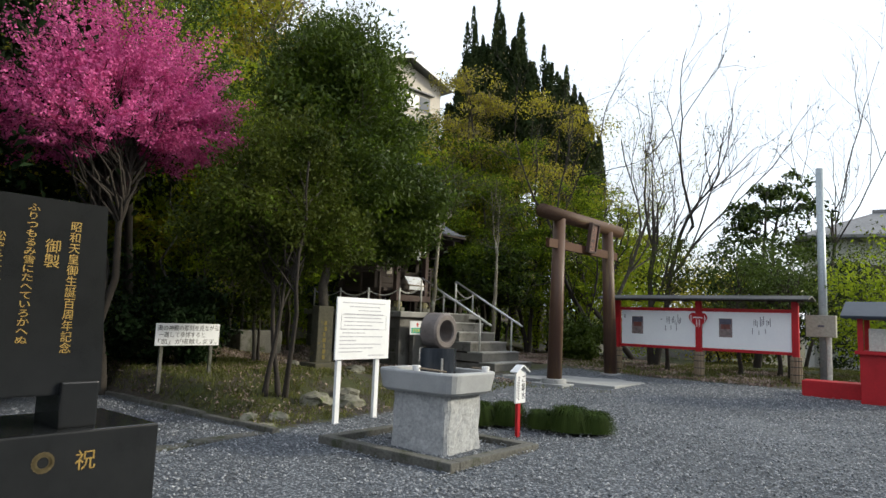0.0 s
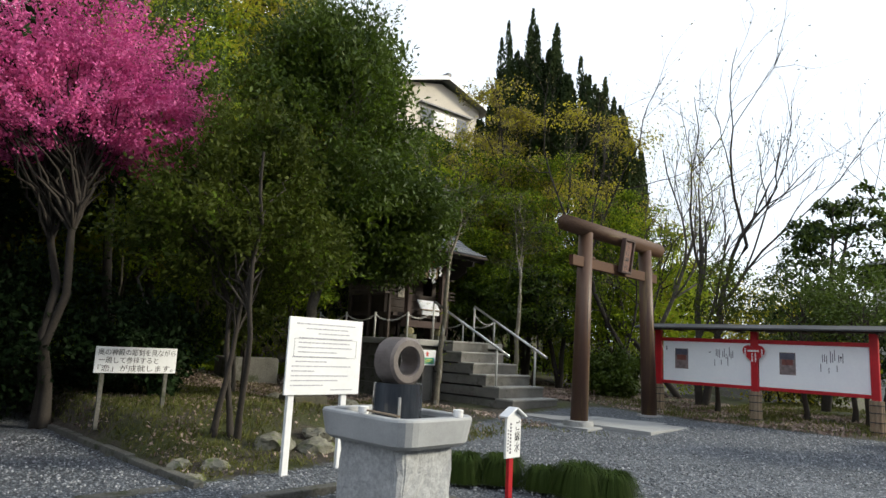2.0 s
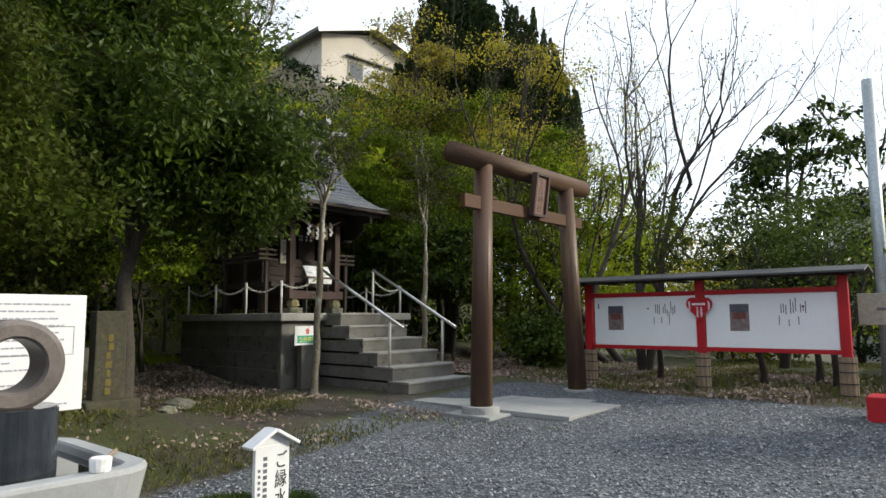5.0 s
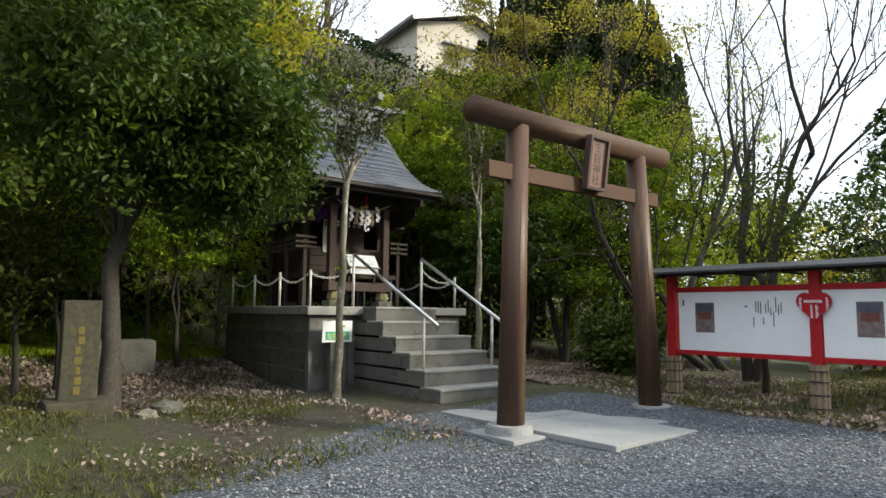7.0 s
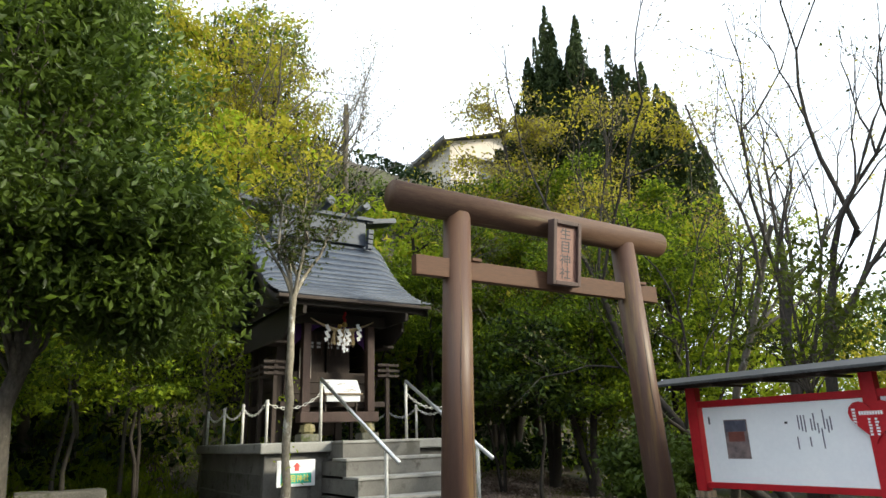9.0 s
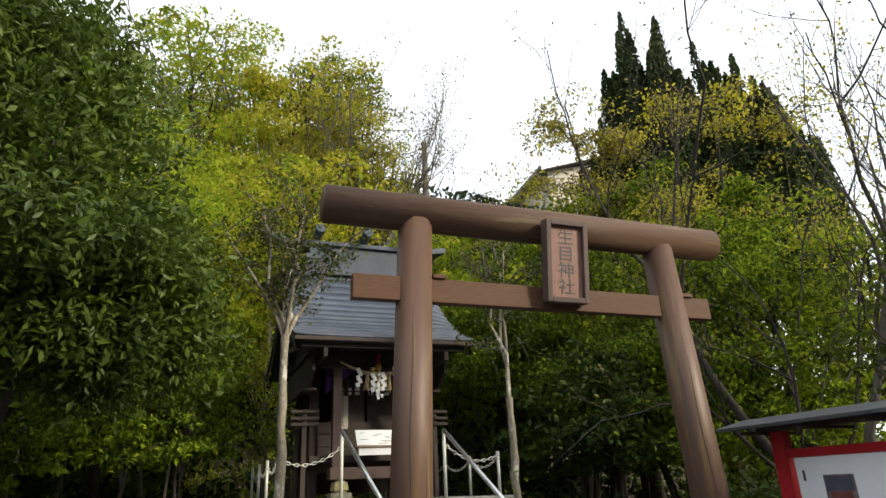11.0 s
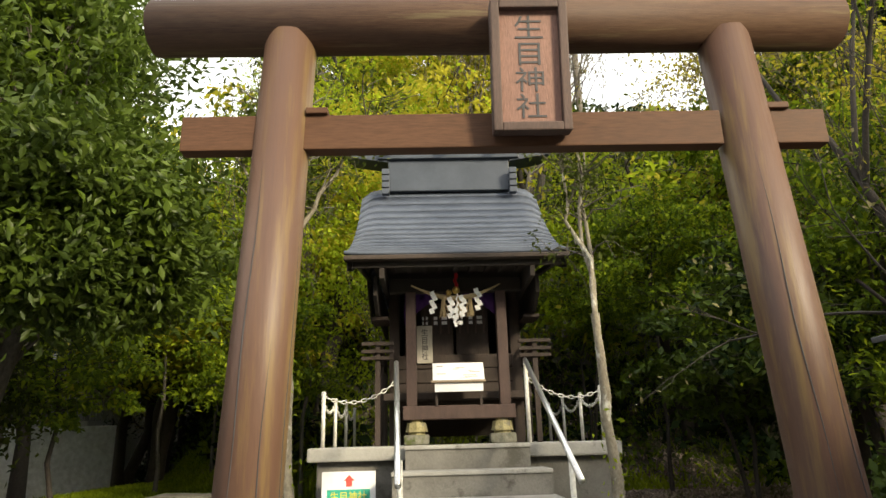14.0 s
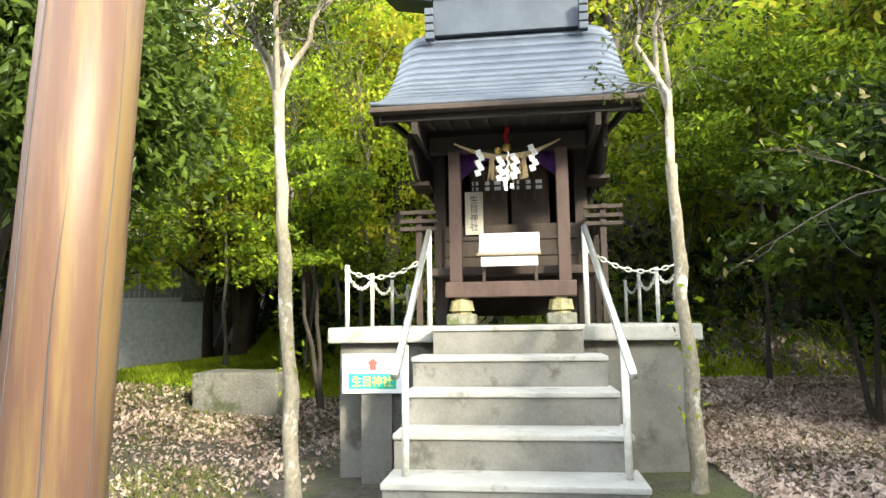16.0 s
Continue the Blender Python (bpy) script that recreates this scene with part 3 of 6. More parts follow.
# ---- ground ----
def ground():
    rng = np.random.default_rng(3)
    xs = np.concatenate([[-1500, -700, -300, -150, -80, -55], np.arange(-42, -11, 0.6), np.arange(-11, 1.6, 0.12), np.arange(2, 21, 1.0), [25, 45, 90, 200, 500, 1500]])
    ys = np.concatenate([[-1500, -600, -200, -80, -40, -22], np.arange(-14, -1, 0.8), np.arange(-0.6, 16.2, 0.12), np.arange(16.8, 46, 0.8), [52, 70, 110, 250, 600, 1500]])
    X, Y = np.meshgrid(xs, ys, indexing="ij")
    Z = ground_z(X, Y)
    fine = (X > -14) & (X < 4) & (Y > -4) & (Y < 18)
    bump = np.array([noise.noise((a * 1.7, b * 1.7, 0)) * 0.018 + noise.noise((a * 0.4, b * 0.4, 5)) * 0.02 for a, b in zip(X.ravel(), Y.ravel())]).reshape(X.shape)
    Z = Z + np.where(fine, bump, bump * 6)
    edge = -6.35 - 1.1 * smooth((Y - 7.2) / 2.6) - 0.3 * smooth((Y - 9.6) / 1.5)
    g1 = np.clip(0.5 + (X - edge) * 0.9, 0, 1) * np.clip(0.5 + (13.75 - Y) * 1.4, 0, 1)
    g2 = np.clip(0.5 + (4.5 - Y) * 3.0, 0, 1) * np.clip(0.5 + (X + 13) * 0.5, 0, 1)
    g3 = np.clip(0.5 + (X + 2.4) * 1.0, 0, 1) * np.clip(0.5 + (17 - Y) * 1.0, 0, 1) * np.clip((X + 1.5), 0, 1) * np.clip((11.5 - X), 0, 1)
    g = np.maximum(np.maximum(g1, g2), g3) * np.clip(11.5 - X, 0, 1)
    nx, ny = X.shape
    i, j = np.meshgrid(np.arange(nx - 1), np.arange(ny - 1), indexing="ij")
    a = i * ny + j
    F = np.stack([a, a + ny, a + ny + 1, a + 1], -1).reshape(-1, 4)
    ob = npart("ground", np.stack([X, Y, Z], -1).reshape(-1, 3), F, M_GROUND, smooth_shade=True)
    at = ob.data.attributes.new("gravel", "FLOAT", "POINT")
    at.data.foreach_set("value", g.ravel().astype(np.float32))
    tagged(ob, "yard of blue-grey gravel running into mossy soil and a wooded slope", "ground", kind="structure")


ground()


# ---- torii gate ----
TX, TC = -6.4, 12.2


def torii():
    t = thing("torii_gate", (TX, TC, 0.36), "brown round-log torii gate with a carved name plaque", "gate")
    for s in (-1, 1):
        fy, hy = (1.24, 1.06) if s > 0 else (1.175, 1.045)
        foot, head = (TX, TC + s * fy, 0.42), (TX - 0.02, TC + s * hy, 3.55)
        bm = cyl(foot, head, 0.142, 0.122, 28)
        p = part("post", bm, M_TORII, t, smooth_shade=True)
        for q, z0, z1 in ((28, 0.55, 2.1), (75, 0.9, 2.7), (-20, 1.2, 2.9)):
            u = np.linspace(0, 1, 14)
            zz = z0 + (z1 - z0) * u
            f = (zz - 0.42) / 3.16
            rad = 0.142 - 0.02 * f
            aa = math.radians(q) + 0.04 * np.sin(u * 11 + q)
            pts = np.stack([TX - 0.02 * f + rad * np.cos(aa), TC + s * (fy + (hy - fy) * f) + rad * np.sin(aa), zz], 1)
            V, F = tubes([(pts, 0.0028 * np.sin(np.pi * np.clip(u, 0.02, 0.98)))], 5)
            npart("crack", V, F, M_INK, p)
        base = cyl((TX, TC + s * (fy + 0.02), 0.28), (TX, TC + s * (fy + 0.02), 0.46), 0.25, 0.235, 28, 0.012)
        part("post_base", base, M_CONC_LIGHT, t, "round grey concrete footing")
    bm = cyl((TX - 0.02, TC - 1.71, 3.625), (TX - 0.02, TC + 1.64, 3.625), 0.135, 0.135, 28, 0.012)
    part("top_log", bm, M_TORII_BEAM, t, smooth_shade=True)
    for y0, y1 in ((TC - 1.51, TC - 1.17), (TC - 0.96, TC + 0.96), (TC + 1.17, TC + 1.45)):
        part("tie_beam", box(TX - 0.04, TX + 0.04, y0, y1, 2.95, 3.12, 0.006), M_NUKI, t)
    for y in (TC - 0.9, TC + 1.23):
        part("wedge", box(TX - 0.03, TX + 0.06, y - 0.05, y + 0.05, 3.12, 3.15, 0.004), M_NUKI, t)
    # plaque, leaning forward
    tilt = Matrix.Translation((TX + 0.13, TC + 0.07, 3.295)) @ Matrix.Rotation(radians(8), 4, "Y")
    pl = part("plaque", box(-0.02, 0.02, -0.14, 0.14, -0.27, 0.27, 0, m=tilt), M_PLAQUE, t, "carved wooden name plaque")
    for y0, y1, z0, z1 in ((-0.175, -0.135, -0.31, 0.31), (0.135, 0.175, -0.31, 0.31), (-0.135, 0.135, 0.27, 0.31), (-0.135, 0.135, -0.31, -0.27)):
        bm = box(-0.035, 0.055, y0, y1, z0, z1, 0.006)
        bmesh.ops.transform(bm, matrix=tilt, verts=bm.verts)
        part("plaque_frame", bm, M_WOOD_RED, pl)
    w = writing("生\n目\n神\n社", 0.14, (0, 0, 0), FACE_X, M_INK, pl, height=0.49, width=0.135)
    w.data.transform(Matrix.Translation(origin(pl)))
    w.data.transform(tilt @ Matrix.Translation((0.022, 0, 0)))
    w.data.transform(Matrix.Translation(-origin(pl)))


torii()


def slab():
    t = thing("paved_path", (-6.7, 11.9, 0.36), "pale concrete paving slabs under the gate", "paving", kind="structure")
    for x0, x1 in ((-8.15, -6.75), (-6.73, -5.25)):
        bm = box(x0, x1, 11.2, 12.55, 0.2, 0.405, 0.01)
        part("slab", bm, M_CONC_LIGHT, t)
    part("slab", box(-6.75, -6.05, 10.72, 11.18, 0.2, 0.375, 0.01), M_CONC_LIGHT, t)
    part("slab", box(-6.95, -5.75, 12.57, 13.75, 0.2, 0.4, 0.01), M_CONC_LIGHT, t)


slab()

# ---- shrine on its platform ----
SC = 12.13
PT = 1.65


def platform():
    t = thing("stone_platform", (-11.6, SC, 0.35), "raised weathered concrete platform under the shrine", "platform")
    bm = box(-13.5, -10.22, SC - 1.42, SC + 1.42, 0.1, PT - 0.13, 0.015)
    roughen(bm, 0.012, 2.5, 2)
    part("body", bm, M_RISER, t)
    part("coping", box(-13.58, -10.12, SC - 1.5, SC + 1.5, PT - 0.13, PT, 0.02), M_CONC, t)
    # left side faced with three darker courses
    for k in range(3):
        z = 0.45 + 0.28 * k
        part("joint_course", box(-13.5, -10.3, SC - 1.425, SC - 1.41, z, z + 0.26, 0.005), M_CONC_DARK, t)


platform()


def stairs():
    t = thing("stone_stairs", (-9.2, SC, 0.35), "six worn concrete steps up to the platform", "stairs")
    g, n = 0.4, 6
    rise = (PT - g) / n
    for k in range(n):
        x1 = -8.1 - 0.335 * k
        half = 0.72 - 0.012 * k if k < n - 1 else 0.56
        z1 = g + rise * (k + 1)
        sc = SC + 0.06 * (1 - k / 5)
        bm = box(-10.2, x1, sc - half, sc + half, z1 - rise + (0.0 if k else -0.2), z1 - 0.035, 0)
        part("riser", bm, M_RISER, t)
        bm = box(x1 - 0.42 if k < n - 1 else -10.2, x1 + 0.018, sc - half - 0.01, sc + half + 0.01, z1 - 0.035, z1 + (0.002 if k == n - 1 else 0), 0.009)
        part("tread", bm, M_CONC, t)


stairs()


def handrail(y, low_y):
    t = thing("handrail", (-9.3, y, 0.8), "steel tube handrail beside the stairs", "handrail", "handrails of the stairs")
    top, end = (-10.28, y, 2.455), (-8.3, low_y, 1.4)
    bm = cyl(top, end, 0.024, n=14)
    part("rail", bm, M_STEEL, t, smooth_shade=True)
    part("post", cyl((top[0], y, PT), (top[0], y, 2.455), 0.021, n=12), M_PAINTPOST, t, smooth_shade=True)
    part("post", cyl((-8.6, low_y, 0.8), (-8.6, low_y, 1.555), 0.021, n=12), M_PAINTPOST, t, smooth_shade=True)


handrail(SC - 0.66, SC - 0.56)
handrail(SC + 0.64, SC + 0.68)


def chain_posts():
    spots = [(-10.3, SC - 1.38), (-11.3, SC - 1.4), (-12.3, SC - 1.4), (-13.3, SC - 1.4), (-10.3, SC + 1.38), (-11.3, SC + 1.4), (-12.3, SC + 1.4), (-13.3, SC + 1.4)]
    for x, y in spots:
        t = thing("chain_post", (x, y, PT), "slim pale metal post on the platform edge", "post", "chain posts of the platform")
        part("post", cyl((x, y, PT), (x, y, PT + 0.52), 0.02, n=10), M_PAINTPOST, t, smooth_shade=True)
        part("cap", cyl((x, y, PT + 0.52), (x, y, PT + 0.535), 0.026, 0.018, n=10), M_PAINTPOST, t)
    ends = []
    for s in (-1, 1):
        yy = SC + s * 1.4
        ends += [((-10.28, SC + s * 0.66, PT + 0.62), (-10.3, yy, PT + 0.5)), ((-10.3, yy, PT + 0.5), (-11.3, yy, PT + 0.48)), ((-11.3, yy, PT + 0.48), (-12.3, yy, PT + 0.48)), ((-12.3, yy, PT + 0.48), (-13.3, yy, PT + 0.48))]
    for a, b in ends:
        t = thing("chain", (Vector(a) + Vector(b)) / 2 - Vector((0, 0, 0.15)), "pale plastic link chain hanging between posts", "chain", "chains of the platform")
        a, b = np.array(a), np.array(b)
        n = 15
        for i in range(n):
            u = (i + 0.5) / n
            c = a + (b - a) * u - np.array([0, 0, 0.52 * u * (1 - u)])
            d = b - a + np.array([0, 0, -0.52 * (1 - 2 * u)])
            d = d / np.linalg.norm(d)
            up = np.cross(d, [0.0, 0.0, 1.0])
            up /= np.linalg.norm(up)
            w = up if i % 2 else np.cross(d, up)
            th = np.linspace(0, 2 * np.pi, 9)
            L = np.linalg.norm(b - a) / n
            ring = c + np.cos(th)[:, None] * d * L * 0.62 + np.sin(th)[:, None] * w * 0.016
            V, F = tubes([(ring, np.full(9, 0.006))], 4)
            npart("link", V, F, M_PAINTPOST, t)


chain_posts()


def roof_profile(u):
    """u 0 at the eave, 1 at the ridge: run back from the eave and height."""
    return 1.68 * u, 3.66 + 1.42 * (0.45 * u + 0.55 * u ** 2.2)


def shrine():
    t = thing("small_shrine", (-11.9, SC, PT), "small dark wooden shrine with a curved slate-blue roof", "shrine")
    # base stones, sill, columns
    for y in (SC - 0.48, SC + 0.48):
        part("base_stone", prism([(-11.36, y - 0.14), (-11.1, y - 0.14), (-11.06, y), (-11.1, y + 0.14), (-11.36, y + 0.14)], PT, PT + 0.11, 0.01), M_STONE, t)
        part("base_stone", cyl((-11.22, y, PT + 0.11), (-11.22, y, PT + 0.27), 0.13, 0.1, 8, 0.03), M_LICHEN, t)
    part("sill", box(-11.34, -11.12, SC - 0.63, SC + 0.63, PT + 0.27, PT + 0.42, 0.01), M_WOOD_RED, t)
    for y in (SC - 0.53, SC + 0.53):
        part("column", box(-11.3, -11.18, y - 0.06, y + 0.06, PT + 0.42, 3.5, 0.008), M_WOOD_RED, t)
    for y in (SC - 0.75, SC + 0.75):
        part("column", box(-11.85, -11.72, y - 0.065, y + 0.065, PT, 3.5, 0.008), M_WOOD, t)
        part("column", box(-13.05, -12.92, y - 0.065, y + 0.065, PT, 3.5, 0.008), M_WOOD, t)
    part("front_beam", box(-11.31, -11.17, SC - 0.78, SC + 0.78, 3.38, 3.54, 0.01), M_EAVE_SHADE, t)
    # cell
    part("floor", box(-13.1, -11.35, SC - 0.86, SC + 0.86, PT + 0.5, PT + 0.58, 0.008), M_WOOD, t)
    part("back_wall", box(-13.0, -12.95, SC - 0.7, SC + 0.7, PT + 0.1, 3.6, 0), M_WOOD, t)
    for s in (-1, 1):
        for k in range(7):
            z = PT + 0.58 + k * 0.2
            part("wall_plank", box(-12.95, -11.82, SC + s * 0.72 - 0.015, SC + s * 0.72 + 0.015, z, z + 0.19, 0.004), M_WOOD, t)
    for k in range(4):
        z = PT + 0.38 + k * 0.17
        part("front_plank", box(-11.72, -11.68, SC - 0.7, SC + 0.7, z, z + 0.16, 0.004), M_WOOD, t)
    # door leaves and lattice
    for s in (-1, 1):
        d = part("door", box(-11.8, -11.76, SC + (0.02 if s > 0 else -0.42), SC + (0.42 if s > 0 else -0.02), 2.62, 3.36, 0.004), M_WOOD, t)
        for k in range(4):
            y = SC + s * (0.07 + k * 0.1)
            part("lattice_bar", box(-11.76, -11.745, y - 0.012, y + 0.012, 2.98, 3.32, 0), M_WOOD_RED, d)
        for k in range(3):
            y0 = SC + (0.04 if s > 0 else -0.4)
            for z in (3.09, 3.15):
                part("paper_pane", box(-11.757, -11.752, y0 + 0.12 * k, y0 + 0.12 * k + 0.07, z, z + 0.04, 0), M_PAPER, d)
    # veranda rails at the sides
    for s in (-1, 1):
        for z in (2.62, 2.7, 2.79):
            part("veranda_rail", box(-12.9, -11.35, SC + s * 0.93 - 0.022, SC + s * 0.93 + 0.022, z, z + 0.04, 0.004), M_WOOD, t)
        for x in (-11.42, -12.1, -12.8):
            part("veranda_post", box(x - 0.03, x + 0.03, SC + s * 0.93 - 0.03, SC + s * 0.93 + 0.03, PT, 2.84, 0.004), M_WOOD, t)
        for x in (-11.38,):
            for z in (2.64, 2.72, 2.81):
                part("rail_end", box(x - 0.02, x + 0.02, SC + s * 0.93 - 0.19, SC + s * 0.93 + 0.19, z - 0.02, z + 0.02, 0.004), M_WOOD, t)
        part("bracket", box(-11.75, -11.3, SC + s * 0.9 - 0.1, SC + s * 0.9 + 0.1, 3.08, 3.12, 0.006), M_WOOD, t)
    # rafters and gable boards, coloured dark for the shade under the roof
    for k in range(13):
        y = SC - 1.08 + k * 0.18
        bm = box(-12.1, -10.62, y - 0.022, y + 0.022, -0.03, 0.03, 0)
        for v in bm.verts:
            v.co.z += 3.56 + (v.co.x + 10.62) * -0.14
        part("rafter", bm, M_EAVE_SHADE, t)
    part("eave_board", box(-10.62, -10.58, SC - 1.2, SC + 1.2, 3.53, 3.6, 0.004), M_EAVE_SHADE, t)
    part("ceiling_board", box(-13.4, -10.7, SC - 0.9, SC + 0.9, 3.62, 3.66, 0), M_EAVE_SHADE, t)
    half = 1.235
    # roof courses, front and back, each lapping the one below
    n = 14
    ny = 20
    for side in (1, -1):
        for k in range(n):
            u0, u1 = k / n, (k + 1.12) / n
            V = []
            for u, lift in ((u0, 0.026), (min(u1, 1.0), 0.003), (min(u1, 1.0), -0.03), (u0, -0.012)):
                r, z = roof_profile(u)
                for j in range(ny + 1):
                    v = -1 + 2 * j / ny
                    droop = 0.13 * max(0.0, (abs(v) - 0.8) / 0.2) ** 2 * u
                    flare = 0.02 * (abs(v) ** 6) * (1 - u)
                    x = -10.5 - r if side > 0 else -13.86 + r
                    V.append((x, SC + v * half * (1 - 0.02 * u), z + lift - droop + flare))
            F = []
            m = ny + 1
            for q in range(4):
                a, b = q * m, ((q + 1) % 4) * m
                F += [(a + j, a + j + 1, b + j + 1, b + j) for j in range(ny)]
            npart("roof_course", V, F, M_ROOF, t)
    # thick roof edge at the eaves
    for x0, x1 in ((-10.6, -10.47), (-13.89, -13.76)):
        part("eave_edge", box(x0, x1, SC - half, SC + half, 3.595, 3.645, 0.01), M_WOOD, t)
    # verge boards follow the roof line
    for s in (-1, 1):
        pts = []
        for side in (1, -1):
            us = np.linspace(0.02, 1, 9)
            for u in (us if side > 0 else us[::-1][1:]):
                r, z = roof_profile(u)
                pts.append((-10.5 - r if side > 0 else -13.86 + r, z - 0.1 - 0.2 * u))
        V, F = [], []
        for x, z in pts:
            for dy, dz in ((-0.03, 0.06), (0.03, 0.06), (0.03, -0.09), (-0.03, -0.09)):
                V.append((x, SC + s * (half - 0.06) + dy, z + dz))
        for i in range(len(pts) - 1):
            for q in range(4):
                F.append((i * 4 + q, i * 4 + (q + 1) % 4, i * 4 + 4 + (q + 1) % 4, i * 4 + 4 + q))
        npart("verge_board", V, F, M_EAVE_SHADE, t)
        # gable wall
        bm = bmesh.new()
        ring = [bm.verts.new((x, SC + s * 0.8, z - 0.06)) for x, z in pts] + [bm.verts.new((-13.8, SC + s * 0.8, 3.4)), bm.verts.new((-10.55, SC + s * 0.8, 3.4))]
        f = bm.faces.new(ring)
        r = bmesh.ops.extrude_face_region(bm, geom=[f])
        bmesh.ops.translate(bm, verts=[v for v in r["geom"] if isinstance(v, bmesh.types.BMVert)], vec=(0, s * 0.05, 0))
        part("gable", bm, M_EAVE_SHADE, t)
    # deep side boards under the eaves, their colour holding the shade there
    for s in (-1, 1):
        part("side_board", prism([(-10.85, 3.5), (-10.85, 3.28), (-11.15, 3.12), (-13.1, 3.12), (-13.1, 3.5)], -0.02, 0.02, m=Matrix.Translation((0, SC + s * 0.92, 0)) @ Matrix.Rotation(radians(90), 4, "X")), M_EAVE_SHADE, t)
    # ridge box
    part("ridge", box(-12.34, -12.02, SC - 0.84, SC + 0.84, 5.0, 5.5, 0.01), M_ROOF_BOARD, t)
    part("ridge_cap", box(-12.4, -11.96, SC - 0.98, SC + 0.98, 5.46, 5.53, 0.01), M_ROOF_BOARD, t)
    for s in (-1, 1):
        bm = prism([(-12.36, 0), (-12.0, 0), (-12.0, 0.62), (-12.36, 0.5)], 0, 0.09, 0.006)
        rot = Matrix.Translation((0, SC + s * 0.85, 5.42)) @ (Matrix.Rotation(radians(10), 4, "X") if s > 0 else Matrix.Diagonal((1, -1, 1, 1)) @ Matrix.Rotation(radians(10), 4, "X"))
        bmesh.ops.transform(bm, matrix=rot, verts=bm.verts)
        bmesh.ops.recalc_face_normals(bm, faces=bm.faces)
        part("ridge_horn", bm, M_ROOF_BOARD, t)
        for k in range(4):
            part("ridge_tail", box(-12.0 + 0.012 * k, -11.9 + 0.012 * k, SC + s * 0.87 - 0.05, SC + s * 0.87 + 0.05, 4.92 + k * 0.09, 5.0 + k * 0.09, 0.006), M_ROOF_BOARD, t)
    for y in (SC - 0.72, SC + 0.04, SC + 0.72):
        part("ridge_log", cyl((-12.62, y, 5.58), (-11.74, y, 5.66), 0.055, 0.08, 14, 0.01), M_ROOF_BOARD, t, smooth_shade=False)


shrine()


def rope():
    t = thing("sacred_rope", (-11.1, SC, 3.3), "twisted straw rope with white paper streamers across the shrine front", "rope")
    for ph in (0, 2.1, 4.2):
        u = np.linspace(0, 1, 40)
        thick = 0.008 + 0.02 * np.sin(np.pi * u) ** 1.5
        y = SC - 0.52 + 1.04 * u
        z = 3.44 - 0.16 * np.sin(np.pi * u)
        pts = np.stack([-11.09 + np.cos(u * 40 + ph) * thick * 0.6, y, z + np.sin(u * 40 + ph) * thick * 0.6], 1)
        V, F = tubes([(pts, thick * 0.75)], 6)
        npart("strand", V, F, M_ROPE, t, smooth_shade=True)
    for y, z, s in ((SC - 0.26, 3.35, 1.0), (SC - 0.06, 3.28, 0.95), (SC + 0.075, 3.3, 0.98), (SC + 0.25, 3.38, 1.0)):
        bm = bmesh.new()
        for k in range(5):
            o = 0.014 * (1 if k % 2 else -1)
            slip = Matrix.Translation((-11.05 + 0.004 * (k % 2), y + o + 0.01 * (y - SC) * k, z - 0.05 * s * (k + 0.5))) @ Matrix.Rotation(radians(24 if k % 2 else 16), 4, "X")
            box(-0.0025, 0.0025, -0.027, 0.027, -0.03, 0.03, 0, bm, m=slip)
        part("paper_streamer", bm, M_PAPER, t)
    rng = np.random.default_rng(4)
    for y in (SC - 0.14, SC + 0.16, SC + 0.02):
        paths = []
        for _ in range(26):
            a = np.array([-11.09, y, 3.28]) + rng.normal(size=3) * 0.012
            b = a + np.array([rng.normal() * 0.02, rng.normal() * 0.025, -0.22])
            paths.append((np.stack([a, (a + b) / 2, b]), np.array([0.004, 0.004, 0.003])))
        V, F = tubes(paths, 3)
        npart("straw_tassel", V, F, M_ROPE, t)


def bell():
    t = thing("shrine_bell", (-11.05, SC, 3.2), "brass bell on a red and white cord", "bell")
    bm = bmesh.new()
    bmesh.ops.create_uvsphere(bm, u_segments=16, v_segments=10, radius=0.045)
    bmesh.ops.transform(bm, matrix=Matrix.Translation((-11.03, SC, 3.36)), verts=bm.verts)
    part("bell", bm, M_GOLD, t, smooth_shade=True)
    u = np.linspace(0, 1, 12)
    V, F = tubes([(np.stack([-11.03 + 0 * u, SC + 0.01 * np.sin(u * 9), 3.56 - 0.16 * u], 1), np.full(12, 0.022))], 8)
    npart("cord", V, F, M_RED, t, smooth_shade=True)
    bm = bmesh.new()
    bmesh.ops.create_uvsphere(bm, u_segments=14, v_segments=9, radius=0.035)
    bmesh.ops.transform(bm, matrix=Matrix.Translation((-11.02, SC - 0.085, 3.33)), verts=bm.verts)
    part("bell", bm, M_GOLD, t, smooth_shade=True)
    rng = np.random.default_rng(8)
    for k in range(9):
        m = Matrix.Translation((-11.02 + 0.01 * k % 0.03, SC + 0.01 + rng.uniform(-0.05, 0.05), 3.13 - 0.022 * k)) @ Matrix.Rotation(rng.uniform(-0.7, 0.7), 4, "X")
        part("tassel", box(-0.002, 0.002, -0.017, 0.017, -0.024, 0.024, 0, m=m), M_PAPER, t)
    V, F = tubes([(np.stack([-11.03 + 0 * u, SC + 0.01 + 0.01 * np.sin(u * 14), 3.32 - 0.2 * u], 1), np.full(12, 0.009))], 6)
    npart("cord", V, F, M_PAPER, t)


rope()
bell()


